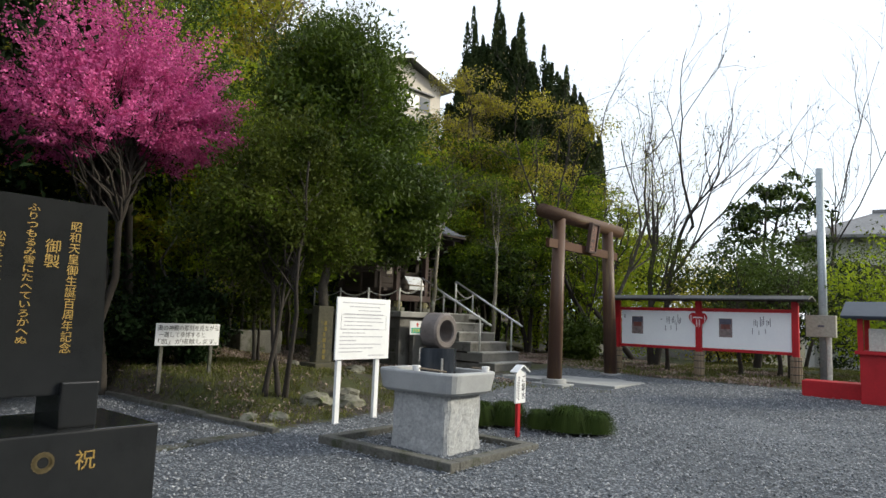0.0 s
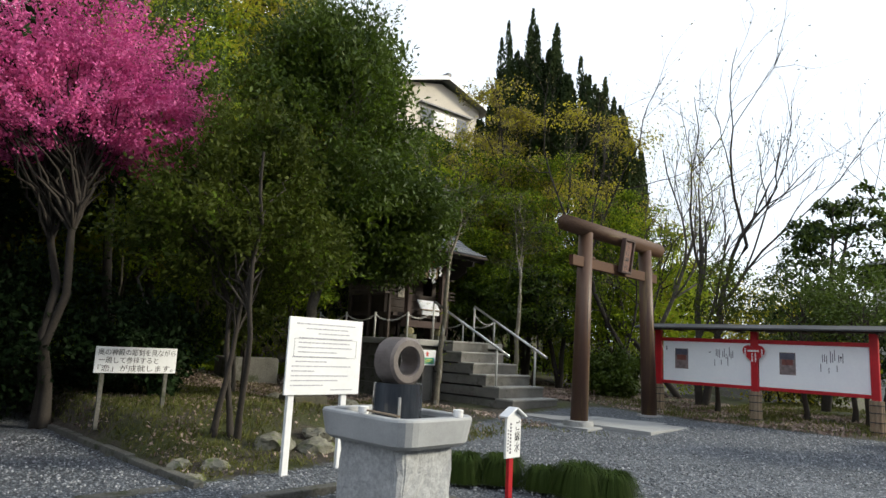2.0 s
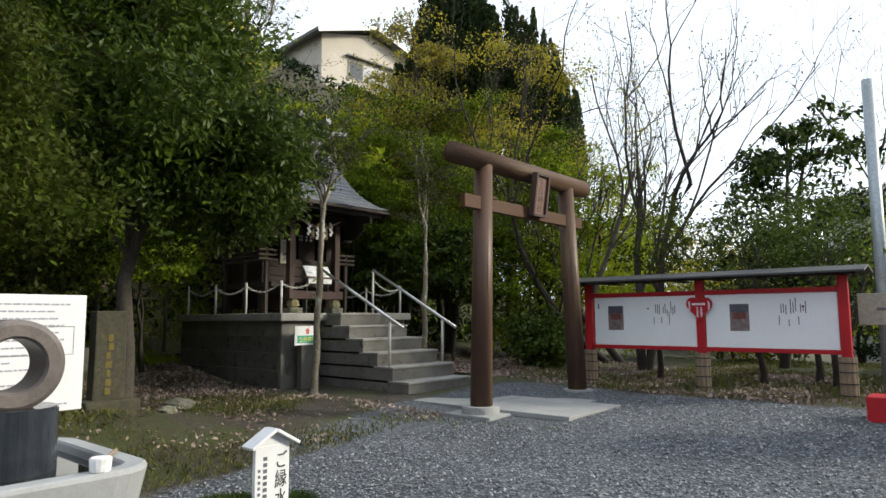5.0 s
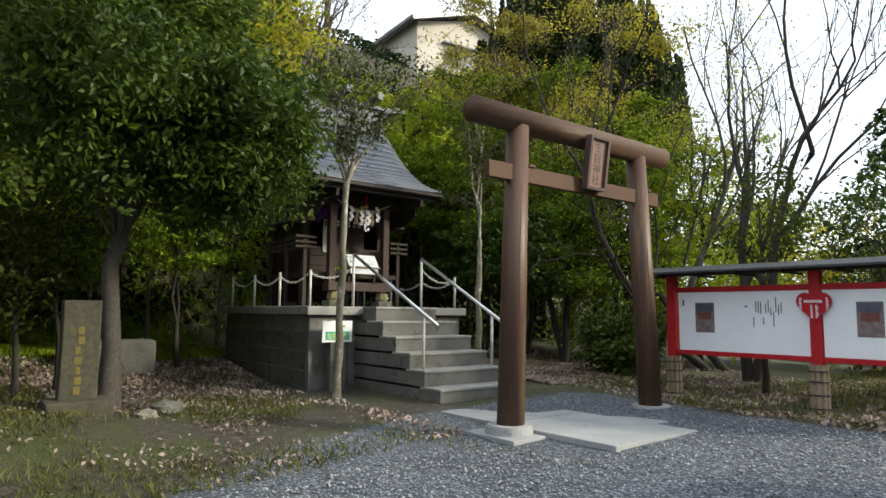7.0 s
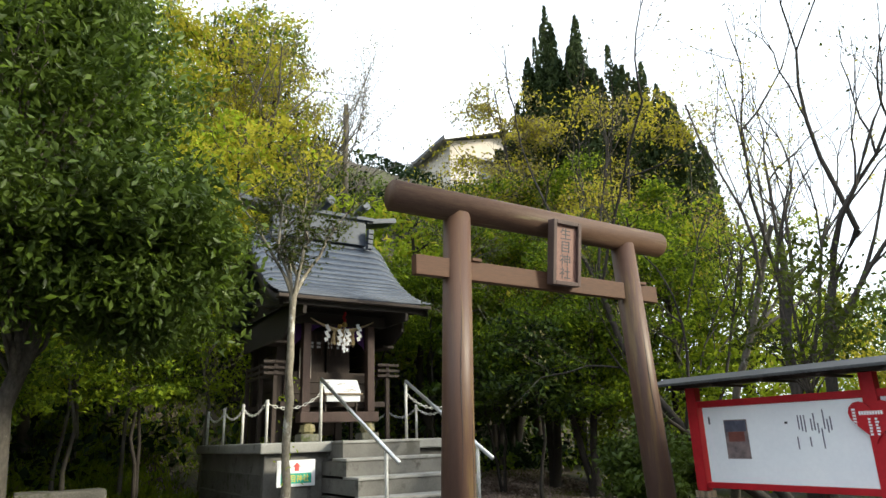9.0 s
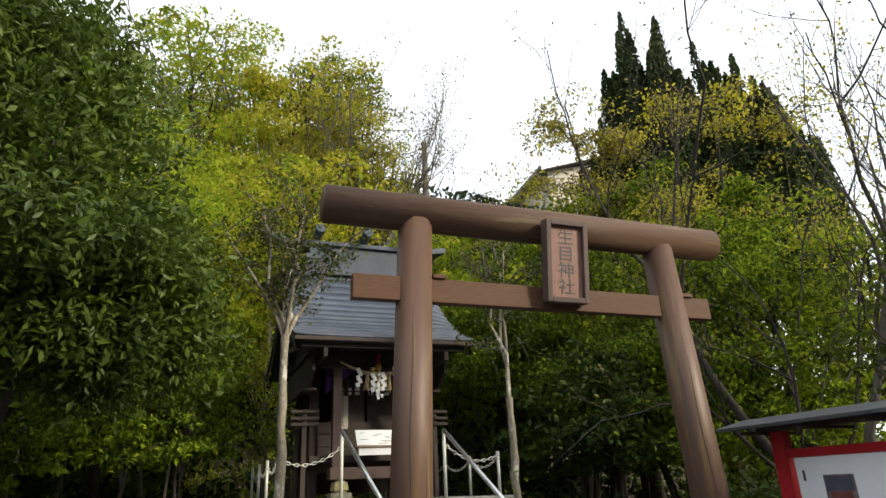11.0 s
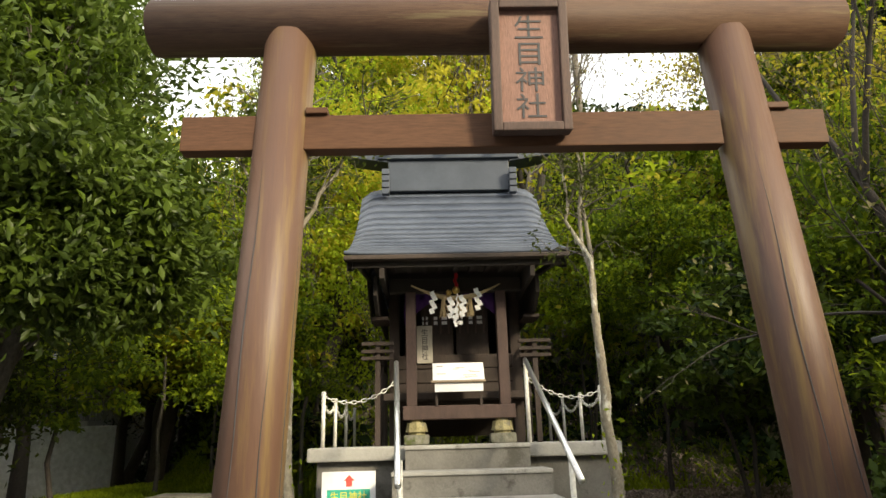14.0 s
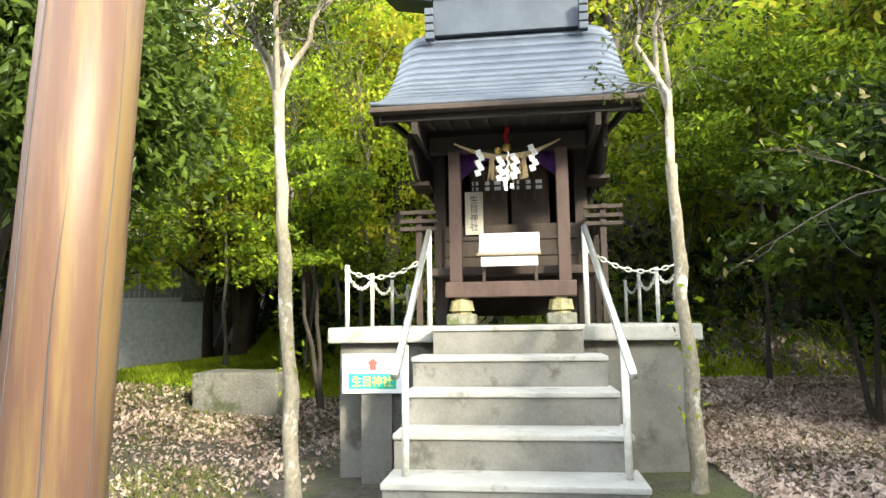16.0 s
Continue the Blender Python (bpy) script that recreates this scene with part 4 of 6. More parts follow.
def curtain():
    t = thing("shrine_curtain", (-11.6, SC, 3.1), "purple cloth curtain drawn up over the shrine door", "curtain")
    for s in (-1, 1):
        V, F = [], []
        n = 14
        for i in range(n + 1):
            u = i / n
            y = SC + s * (0.1 + 0.52 * u)
            x = -11.6 + 0.02 * math.sin(u * 30)
            V += [(x, y, 3.5), (x, y, 3.42 - 0.36 * u ** 1.5)]
        for i in range(n):
            F.append((2 * i, 2 * i + 1, 2 * i + 3, 2 * i + 2))
        ob = npart("cloth", V, F, M_PURPLE, t)
        so = ob.modifiers.new("thick", "SOLIDIFY")
        so.thickness = 0.006


curtain()


def offering_box():
    t = thing("offering_box", (-11.15, SC, PT + 0.36), "white-topped offering stand with a sloping notice", "offering box")
    tilt = Matrix.Translation((-11.12, SC, 2.43)) @ Matrix.Rotation(radians(-35), 4, "Y")
    part("notice", box(-0.012, 0.012, -0.29, 0.29, -0.13, 0.13, 0, m=tilt), M_PANEL, t)
    part("edge", box(-11.12, -11.0, SC - 0.31, SC + 0.3, 2.31, 2.335, 0.004), M_WOOD_PALE, t)
    part("front", box(-11.06, -11.03, SC - 0.27, SC + 0.27, 2.21, 2.305, 0.004), M_WHITE, t)
    for y in (SC - 0.25, SC + 0.25):
        part("leg", box(-11.14, -11.11, y - 0.015, y + 0.015, PT + 0.41, 2.21, 0.003), M_WOOD, t)
    rr = random.Random(5)
    rows = []
    for k in range(9):
        x = -0.25 + 0.5 * rr.random() * 0.8
        rows.append((x, -0.1 + 0.022 * k, rr.uniform(0.05, 0.16), 0.007))
    b = bars(rows, (0, 0, 0), FACE_X, M_WOOD_PALE, t)
    b.data.transform(Matrix.Translation(-Vector((-11.15, SC, PT + 0.36))) @ tilt @ Matrix.Translation((0.0135, 0, 0)) @ Matrix.Translation(Vector((-11.15, SC, PT + 0.36))))


offering_box()


def name_board():
    t = thing("name_board", (-11.66, SC - 0.38, 2.62), "narrow pale wooden board with the shrine name", "sign")
    part("board", box(-11.672, -11.65, SC - 0.47, SC - 0.28, 2.6, 3.06, 0.004), M_BOARDWOOD, t)
    writing("生\n目\n神\n社", 0.09, (-11.648, SC - 0.375, 2.83), FACE_X, M_INK, t, height=0.38, width=0.085)


name_board()


def green_sign():
    t = thing("direction_sign", (-10.05, 11.0, 0.4), "white and green direction sign with a red arrow", "sign")
    part("post", box(-10.12, -10.0, 10.95, 11.2, 0.25, 1.24, 0.006), M_RISER, t)
    part("post", box(-10.12, -10.04, 11.2, 11.27, 0.25, 1.24, 0.006), M_CONC_DARK, t)
    part("panel", box(-9.998, -9.98, 10.8, 11.29, 1.13, 1.44, 0.003), M_WHITE, t)
    part("green_band", box(-9.98, -9.977, 10.85, 11.24, 1.165, 1.285, 0), M_TEAL, t)
    bm = prism([(-0.028, 0.0), (-0.028, 0.05), (-0.05, 0.05), (0, 0.1), (0.05, 0.05), (0.028, 0.05), (0.028, 0.0)], 0, 0.002)
    bmesh.ops.transform(bm, matrix=Matrix.Translation((-9.98, 11.05, 1.31)) @ FACE_X, verts=bm.verts)
    part("arrow", bm, M_REDTEXT, t)
    writing("生目神社", 0.09, (-9.975, 11.045, 1.225), FACE_X, M_YELLOW, t, width=0.33, height=0.085)


green_sign()

# ---- water basin ----
BX, BY = -4.5, 5.32


def basin():
    t = thing("water_basin", (BX, BY, 0.2), "square stone water basin on a rough granite pedestal", "basin")
    bm = prism([(BX - 0.38, BY - 0.24), (BX - 0.34, BY - 0.29), (BX + 0.34, BY - 0.29), (BX + 0.38, BY - 0.24), (BX + 0.38, BY + 0.26), (BX + 0.34, BY + 0.3), (BX - 0.34, BY + 0.3), (BX - 0.38, BY + 0.26)], 0.1, 0.76, 0.012)
    roughen(bm, 0.022, 11, 6)
    part("pedestal", bm, M_ROCKFACE, t)

    def ring(hx, hy, c):
        pts = []
        for sx, sy, q0 in ((1, 1, 0), (-1, 1, 90), (-1, -1, 180), (1, -1, 270)):
            for k in range(6):
                q = radians(q0 + 18 * k)
                pts.append((BX + sx * (hx - c) + c * math.cos(q), BY + sy * (hy - c) + c * math.sin(q)))
        return pts
    bm = bmesh.new()
    loops = []
    for hx, hy, c, z in ((0.46, 0.36, 0.14, 0.75), (0.5, 0.4, 0.17, 0.78), (0.53, 0.43, 0.18, 0.955), (0.525, 0.425, 0.18, 0.97), (0.515, 0.415, 0.17, 0.975), (0.445, 0.345, 0.1, 0.975), (0.437, 0.337, 0.09, 0.965), (0.42, 0.32, 0.08, 0.86)):
        loops.append([bm.verts.new((x, y, z)) for x, y in ring(hx, hy, c)])
    n = len(loops[0])
    for a, b in zip(loops, loops[1:]):
        for i in range(n):
            bm.faces.new((a[i], a[(i + 1) % n], b[(i + 1) % n], b[i]))
    bm.faces.new(loops[0][::-1]), bm.faces.new(loops[-1])
    part("bowl", bm, M_BASIN, t)
    w = bpy.data.materials.new("still_water")
    w.use_nodes = True
    p = w.node_tree.nodes["Principled BSDF"]
    p.inputs["Base Color"].default_value, p.inputs["Roughness"].default_value = (0.02, 0.025, 0.025, 1), 0.04
    part("water", box(BX - 0.425, BX + 0.425, BY - 0.325, BY + 0.325, 0.89, 0.935, 0), w, t)
    part("plinth", cyl((BX, BY, 0.88), (BX, BY, 1.2), 0.2, 0.197, 40, 0.008), M_DARKSTONE, t, "dark polished stone plinth", smooth_shade=False)
    # hollow stone ring, its axis along x
    bm = bmesh.new()
    n = 48
    prof = [(0.168, -0.115), (0.19, -0.095), (0.19, 0.095), (0.168, 0.115), (0.122, 0.115), (0.112, 0.1), (0.112, -0.1), (0.122, -0.115)]
    rings = []
    for i in range(n):
        q = 2 * math.pi * i / n
        rings.append([bm.verts.new((BX + ax, BY + r * math.cos(q), 1.375 + r * math.sin(q))) for r, ax in prof])
    for i in range(n):
        for k in range(8):
            bm.faces.new((rings[i][k], rings[i][(k + 1) % 8], rings[(i + 1) % n][(k + 1) % 8], rings[(i + 1) % n][k]))
    bmesh.ops.recalc_face_normals(bm, faces=bm.faces)
    part("stone_ring", bm, M_RINGSTONE, t, "hollow brown stone ring", smooth_shade=False)
    part("spout", cyl((BX + 0.18, BY - 0.14, 0.94), (BX + 0.18, BY - 0.14, 1.1), 0.012, n=10), M_STEEL, t)


basin()


def ladle(x, y, turn):
    t = thing("ladle", (x, y, 0.99), "small pale bamboo ladle lying on the basin rim", "ladle", "ladles on the basin")
    m = Matrix.Translation((x, y, 0.975)) @ Matrix.Rotation(turn, 4, "Z")
    bm = cyl((0, 0, 0.0), (0, 0, 0.055), 0.038, 0.042, 14, 0.004)
    bmesh.ops.transform(bm, matrix=m, verts=bm.verts)
    part("cup", bm, M_PAPER, t)
    bm = cyl((0.03, 0, 0.03), (0.36, 0, 0.015), 0.008, n=8)
    bmesh.ops.transform(bm, matrix=m, verts=bm.verts)
    part("handle", bm, M_WOOD_PALE, t)


ladle(BX + 0.05, BY - 0.385, 0.12)
ladle(BX + 0.485, BY + 0.2, 2.6)


def kerb():
    t = thing("basin_kerb", (-4.57, 5.3, 0.2), "low worn concrete kerb round the water basin", "kerb", kind="structure")
    x0, x1, y0, y1 = -5.46, -3.66, 4.56, 6.02
    for a, b, c, d in ((x0, x1, y0, y0 + 0.13), (x0, x1, y1 - 0.13, y1), (x0, x0 + 0.13, y0 + 0.132, y1 - 0.132), (x1 - 0.13, x1, y0 + 0.132, y1 - 0.132)):
        bm = box(a, b, c, d, 0.05, 0.245, 0.012)
        part("kerb_stone", bm, M_CONC_DARK, t)


kerb()


def bed_kerb():
    t = thing("bed_kerb", (-9, 4.55, 0.2), "low dark kerb along the planted bed", "kerb", kind="structure")
    x = -12.5
    k = 0
    while x < -6.6:
        bm = box(x, x + 0.78, 4.5 + 0.01 * (k % 3), 4.6 + 0.01 * (k % 3), 0.0, 0.205 + 0.014 * (k % 2), 0.015)
        part("kerb_stone", bm, M_CONC_DARK, t)
        x += 0.79
        k += 1
    for k in range(5):
        y = 0.2 + 0.86 * k
        part("edging_stone", box(-6.46, -6.27, y, y + 0.85, 0.0, 0.05 + 0.03 * y + 0.004 * (k % 2), 0.012), M_CONC_DARK, t)


bed_kerb()


def board_sign(name, x, y0, y1, z0, z1, posts, label, foot):
    t = thing(name, (x, (y0 + y1) / 2, foot), label, "sign")
    part("panel", box(x - 0.012, x + 0.012, y0, y1, z0, z1, 0.003), M_WHITE, t)
    for y in posts:
        part("post", box(x - 0.06, x - 0.014, y - 0.035, y + 0.035, foot - 0.15, z1 - 0.05, 0.005), M_WHITE, t)
    return t


def explain_sign():
    x, y0, y1, z0, z1 = -6.13, 5.3, 6.22, 0.96, 1.73
    t = board_sign("notice_sign", x, y0, y1, z0, z1, (5.4, 6.05), "white notice board with printed lines on white posts", 0.2)
    rr = random.Random(9)
    lines = []
    for k, (ind, ln) in enumerate(((0.08, 0.74), (0.2, 0.55), (0.35, 0.4), (0.12, 0.7), (0.12, 0.66), (0.12, 0.7), (0.12, 0.5), (0.06, 0.66), (0.1, 0.4), (0.06, 0.75), (0.06, 0.3), (0.06, 0.7), (0.06, 0.6), (0.06, 0.4), (0.55, 0.3))):
        yy = z1 - 0.07 - k * 0.047
        c = ind
        while c < ind + ln - 0.03:
            w = rr.uniform(0.018, 0.06)
            lines.append((y0 + c, yy, min(w, ind + ln - c), 0.011))
            c += w + 0.008
    bars(lines, (x + 0.0135, 0, 0), FACE_X, M_FAINT, t)
    fr = [(y0 + 0.07, z1 - 0.215, 0.78, 0.003), (y0 + 0.07, z1 - 0.4, 0.78, 0.003), (y0 + 0.07, z1 - 0.4, 0.003, 0.185), (y0 + 0.847, z1 - 0.4, 0.003, 0.185)]
    bars(fr, (x + 0.0135, 0, 0), FACE_X, M_GREYTEXT, t, "frame_line")


explain_sign()


def wish_sign():
    x, y0, y1, z0, z1 = -9.1, 4.53, 5.53, 0.98, 1.3
    t = thing("path_sign", (x, 5.0, gz(x, 5)), "white sign with black Japanese writing on two thin posts", "sign")
    part("panel", box(x - 0.01, x + 0.01, y0, y1, z0, z1, 0.003), M_WHITE, t)
    for y in (4.64, 5.42):
        part("post", box(x - 0.05, x - 0.012, y - 0.025, y + 0.025, 0.3, z1 - 0.04, 0.004), M_CONC_DARK, t)
    for k, (s, w, off) in enumerate((("奥の神殿の彫刻を見ながら", 0.95, 0), ("一周して参拝すると", 0.72, -0.1), ("「恋」が成就します。", 0.92, 0))):
        writing(s, 0.09, (x + 0.012, 5.03 + off, 1.235 - 0.098 * k), FACE_X, M_INK, t, width=w, height=0.08, bold=0.0)


wish_sign()


def water_sign():
    x, y = -4.16, 6.4
    t = thing("water_sign", (x, y, 0.2), "small white roofed sign on a red post", "sign")
    part("post", box(x - 0.04, x - 0.005, y - 0.028, y + 0.028, 0.1, 0.62, 0.004), M_RED, t)
    part("panel", box(x - 0.012, x + 0.012, y - 0.1, y + 0.1, 0.58, 0.93, 0.003), M_WHITE, t)
    for s in (-1, 1):
        bm = box(-0.05, 0.05, 0, 0.155, 0, 0.016, 0.003)
        bmesh.ops.transform(bm, matrix=Matrix.Translation((x, y, 1.0)) @ (Matrix.Rotation(radians(-30), 4, "X") if s > 0 else Matrix.Rotation(radians(180), 4, "Z") @ Matrix.Rotation(radians(-30), 4, "X")), verts=bm.verts)
        part("roof_board", bm, M_WHITE, t)
    bm = prism([(-0.1, 0), (0.1, 0), (0, 0.06)], -0.01, 0.01)
    bmesh.ops.transform(bm, matrix=Matrix.Translation((x, y, 0.93)) @ FACE_X, verts=bm.verts)
    part("gable", bm, M_WHITE, t)
    writing("ご\n縁\n水", 0.08, (x + 0.0135, y + 0.05, 0.76), FACE_X, M_INK, t, height=0.27, width=0.07)
    bars([(y - 0.055, 0.62 + 0.03 * k, 0.022, 0.018) for k in range(9)] + [(y - 0.085, 0.64 + 0.028 * k, 0.014, 0.014) for k in range(7)], (x + 0.0135, 0, 0), FACE_X, M_GREYTEXT, t)


water_sign()


def grass_tuft(x, y, r, h, seed):
    rng = np.random.default_rng(seed)
    z = gz(x, y)
    t = thing("grass_tuft", (x, y, z), "dark green mound of arching grass-like leaves", "plant", "tufts by the basin")
    n = 2800
    a = rng.uniform(0, 2 * np.pi, n)
    rr = np.sqrt(rng.random(n)) * r * 0.35
    L = rng.uniform(0.35, 1.0, n)
    V, F = [], []
    u = np.linspace(0, 1, 5)
    dirx, diry = np.cos(a), np.sin(a)
    reach, hh = r * L * rng.uniform(0.5, 1.0, n), h * L
    P = np.stack([x + dirx[:, None] * (rr[:, None] + reach[:, None] * u ** 1.3), y + diry[:, None] * (rr[:, None] + reach[:, None] * u ** 1.3), z + hh[:, None] * (3.6 * u * (1 - u) + 0.12 * u)], -1)
    w = 0.0042 * (1 - 0.85 * u)
    S = np.stack([-diry, dirx, 0 * dirx], -1)[:, None, :] * w[None, :, None]
    V = np.stack([P - S, P + S], 2).reshape(-1, 3)
    i, j = np.meshgrid(np.arange(n), np.arange(4), indexing="ij")
    b = i * 10 + j * 2
    F = np.stack([b, b + 1, b + 3, b + 2], -1).reshape(-1, 4)
    tagged(npart("foliage", V, F, L_TUFT, t), kind="stuff")


for k, (x, y, r, h) in enumerate(((-4.9, 6.6, 0.27, 0.3), (-4.62, 6.85, 0.28, 0.3), (-4.2, 6.95, 0.22, 0.24), (-3.85, 7.0, 0.3, 0.32), (-3.6, 7.15, 0.25, 0.27))):
    grass_tuft(x, y, r, h, 20 + k)


M_OLDGOLD = surf("dull_gold", (0.06, 0.045, 0.015), (0.1, 0.075, 0.03), 0.5, 60, 10, 0.0)


# ---- black granite monument ----
def monument():
    X = -3.63
    t = thing("stone_monument", (X - 0.3, 0.9, 0.1), "polished black granite monument with gilt writing", "monument")
    part("plinth", box(X - 0.95, X + 0.18, -0.75, 2.0, 0.0, 0.33, 0.02), M_CONC_LIGHT, t)
    part("base", box(X - 0.75, X, -0.55, 1.87, 0.33, 0.86, 0.012), M_GRANITE, t)
    for y0 in (-0.35, 1.38):
        part("foot", box(X - 0.45, X - 0.1, y0, y0 + 0.19, 0.86, 1.1, 0.01), M_GRANITE, t)
    bm = prism([(-0.55, 1.03), (1.6, 1.03), (1.55, 2.06), (-0.5, 2.06)], -0.13, 0.0, 0.008)
    bmesh.ops.transform(bm, matrix=Matrix.Translation((X - 0.14, 0, 0)) @ FACE_X, verts=bm.verts)
    part("slab", bm, M_GRANITE, t)
    part("flower_holder", box(X - 0.5, X - 0.3, 0.9, 1.1, 0.86, 0.98, 0.01), M_CONC_LIGHT, t)
    fx = X - 0.138
    for s, y, z, h in (("昭和天皇御生誕百周年記念", 1.39, 1.6, 0.7), ("御製", 1.285, 1.77, 0.15), ("ふりつもるみ雪にたへていろかへぬ", 1.18, 1.66, 0.72), ("松ぞををしき人もかくあれ", 1.04, 1.55, 0.62)):
        writing("\n".join(s), 0.07, (fx, y, z), FACE_X, M_GOLD, t, height=h, width=0.056 if len(s) > 3 else 0.075)
    writing("祝", 0.12, (X + 0.002, 1.49, 0.71), FACE_X, M_GOLD, t, height=0.1, width=0.1)
    for k in range(16):
        q = 2 * math.pi * k / 16
        bm = cyl((X - 0.002, 1.29 + 0.04 * math.cos(q), 0.72 + 0.04 * math.sin(q)), (X + 0.003, 1.29 + 0.04 * math.cos(q), 0.72 + 0.04 * math.sin(q)), 0.014, n=8)
        part("crest_petal", bm, M_OLDGOLD, t)


monument()


# ---- stele, stones, bench block ----
def stele():
    x, y = -9.15, 7.6
    z = gz(x, y)
    t = thing("stone_stele", (x, y, z), "tall weathered stone stele with traces of yellow lettering", "stele")
    bm = box(x - 0.22, x + 0.22, y - 0.3, y + 0.3, z - 0.1, z + 0.14, 0.02)
    part("base", roughen(bm, 0.015, 5, 2), M_STELE, t)
    bm = box(x - 0.09, x + 0.09, y - 0.18, y + 0.17, z + 0.14, 1.66, 0.015)
    part("slab", roughen(bm, 0.01, 4, 3), M_STELE, t)
    rr = random.Random(3)
    bars([(y - 0.05 + rr.uniform(-0.015, 0.015), 0.72 + 0.1 * k, rr.uniform(0.04, 0.08), 0.075) for k in range(7)], (x + 0.096, 0, 0), FACE_X, surf("faded_yellow", (0.1, 0.08, 0.015), (0.16, 0.125, 0.025), 0.85), t)


stele()


def block():
    t = thing("stone_block", (-12.9, 8.7, gz(-12.9, 8.7)), "low weathered concrete block like a bench", "block")
    bm = box(-13.2, -12.55, 8.15, 9.25, 0.4, 1.1, 0.03)
    part("body", roughen(bm, 0.02, 3, 3), M_CONC_DARK, t)


block()


def rock(x, y, r, seed):
    z = gz(x, y)
    bm = bmesh.new()
    bmesh.ops.create_icosphere(bm, subdivisions=3, radius=r)
    for v in bm.verts:
        v.co += noise.noise_vector(v.co * (1.6 / r) + Vector((seed, 0, 0))) * r * 0.35
        v.co.z *= 0.55
    bmesh.ops.translate(bm, verts=bm.verts, vec=(x, y, z + r * 0.15))
    me = bpy.data.meshes.new("rock")
    bm.to_mesh(me)
    bm.free()
    me.materials.append(M_STONE)
    tagged(new("rock", me), "rough mossy stone lying in the planted bed", "rock", "rocks of the bed")


for k, (x, y, r) in enumerate(((-9.25, 8.5, 0.2), (-8.9, 8.2, 0.12), (-6.9, 6.3, 0.2), (-7.15, 5.9, 0.22), (-6.75, 5.0, 0.14), (-7.0, 4.75, 0.12), (-9.8, 7.5, 0.16), (-7.3, 6.6, 0.17), (-6.5, 4.65, 0.1))):
    rock(x, y, r, k * 3.1)


# ---- red notice board ----
def notice_board():
    y = 14.2
    t = thing("red_notice_board", (-4.78, y, 0.36), "long red-framed notice board with white panels and a little roof", "notice board")
    for x in (-6.6, -4.78, -2.95):
        part("post", box(x - 0.06, x + 0.06, y - 0.05, y + 0.05, 1.0, 2.08, 0.006), M_RED, t)
        sl = part("post_sleeve", cyl((x, y, 0.2), (x, y, 1.0), 0.085, n=14), M_WOOD_PALE, t, "bamboo-wrapped lower post")
        for k in range(9):
            q = 2 * math.pi * k / 9
            part("bamboo", cyl((x + 0.08 * math.cos(q), y + 0.08 * math.sin(q), 0.2), (x + 0.08 * math.cos(q), y + 0.08 * math.sin(q), 1.0), 0.026, n=8), M_WOOD_PALE, sl)
        for z in (0.5, 0.65, 0.8, 0.92):
            part("binding", cyl((x, y, z), (x, y, z + 0.014), 0.112, n=16), M_INK, sl)
    for x0, x1 in ((-6.5, -4.85), (-4.71, -3.02)):
        p = part("panel", box(x0, x1, y - 0.01, y + 0.02, 1.09, 1.86, 0.003), M_PANEL, t, "white panel with pinned sheets")
        part("rail", box(x0 - 0.04, x1 + 0.04, y - 0.03, y + 0.03, 1.862, 1.93, 0.005), M_RED, t)
        part("rail", box(x0 - 0.04, x1 + 0.04, y - 0.03, y + 0.03, 1.03, 1.088, 0.005), M_RED, t)
        a = x0 + (0.24 if x0 < -6 else 0.34)
        part("poster", box(a, a + 0.26, y - 0.014, y - 0.0105, 1.33, 1.72, 0), M_PHOTO, p)
        part("poster_top", box(a + 0.012, a + 0.248, y - 0.0165, y - 0.0145, 1.6, 1.708, 0), M_PHOTO_SKY, p)
        part("poster_middle", box(a + 0.04, a + 0.22, y - 0.0165, y - 0.0145, 1.5, 1.598, 0), M_PHOTO_ROOF, p)
        rr = random.Random(int(x0 * 10))
        base = x0 + (1.0 if x0 < -6 else 0.98)
        rows = [(base + 0.03 * k, 1.4 + 0.05 * rr.random() + (0.16 if k % 4 else 0), 0.012, rr.uniform(0.08, 0.2)) for k in range(12)]
        bars([(a_, b_, c_, d_) for a_, b_, c_, d_ in rows], (0, y - 0.0125, 0), FACE_NY, M_GREYTEXT, p)
        bars([(x0 + (1.27 if x0 > -6 else 0.9), 1.66, 0.03, 0.02), (x0 + 0.06, 1.68, 0.02, 0.08)], (0, y - 0.0125, 0), FACE_NY, M_INK, p)
    # roof
    for s in (-1, 1):
        bm = box(-6.95, -2.65, 0, 0.36, 0, 0.03, 0.006)
        m = Matrix.Translation((0, y, 2.18)) @ (Matrix.Rotation(radians(-13), 4, "X") if s > 0 else Matrix.Diagonal((1, -1, 1, 1)) @ Matrix.Rotation(radians(-13), 4, "X"))
        bmesh.ops.transform(bm, matrix=m, verts=bm.verts)
        bmesh.ops.recalc_face_normals(bm, faces=bm.faces)
        part("roof_board", bm, M_BOARDROOF, t)
    part("roof_beam", box(-6.8, -2.8, y - 0.045, y + 0.045, 2.085, 2.15, 0.005), M_WOOD, t)
    for k in range(8):
        x = -6.7 + k * 0.55
        part("roof_rafter", box(x - 0.02, x + 0.02, y - 0.3, y + 0.3, 2.06, 2.085, 0.003), M_WOOD, t)
    # heart badge on the middle post
    pts = []
    for k in range(28):
        q = 2 * math.pi * k / 28
        pts.append((0.0125 * 16 * math.sin(q) ** 3 * 0.95, 0.0125 * (13 * math.cos(q) - 5 * math.cos(2 * q) - 2 * math.cos(3 * q) - math.cos(4 * q))))
    bm = prism(pts, 0, 0.02, 0)
    bmesh.ops.transform(bm, matrix=Matrix.Translation((-4.78, y - 0.055, 1.68)) @ FACE_NY, verts=bm.verts)
    h = part("heart", bm, M_RED, t, "red heart-shaped badge with white writing")
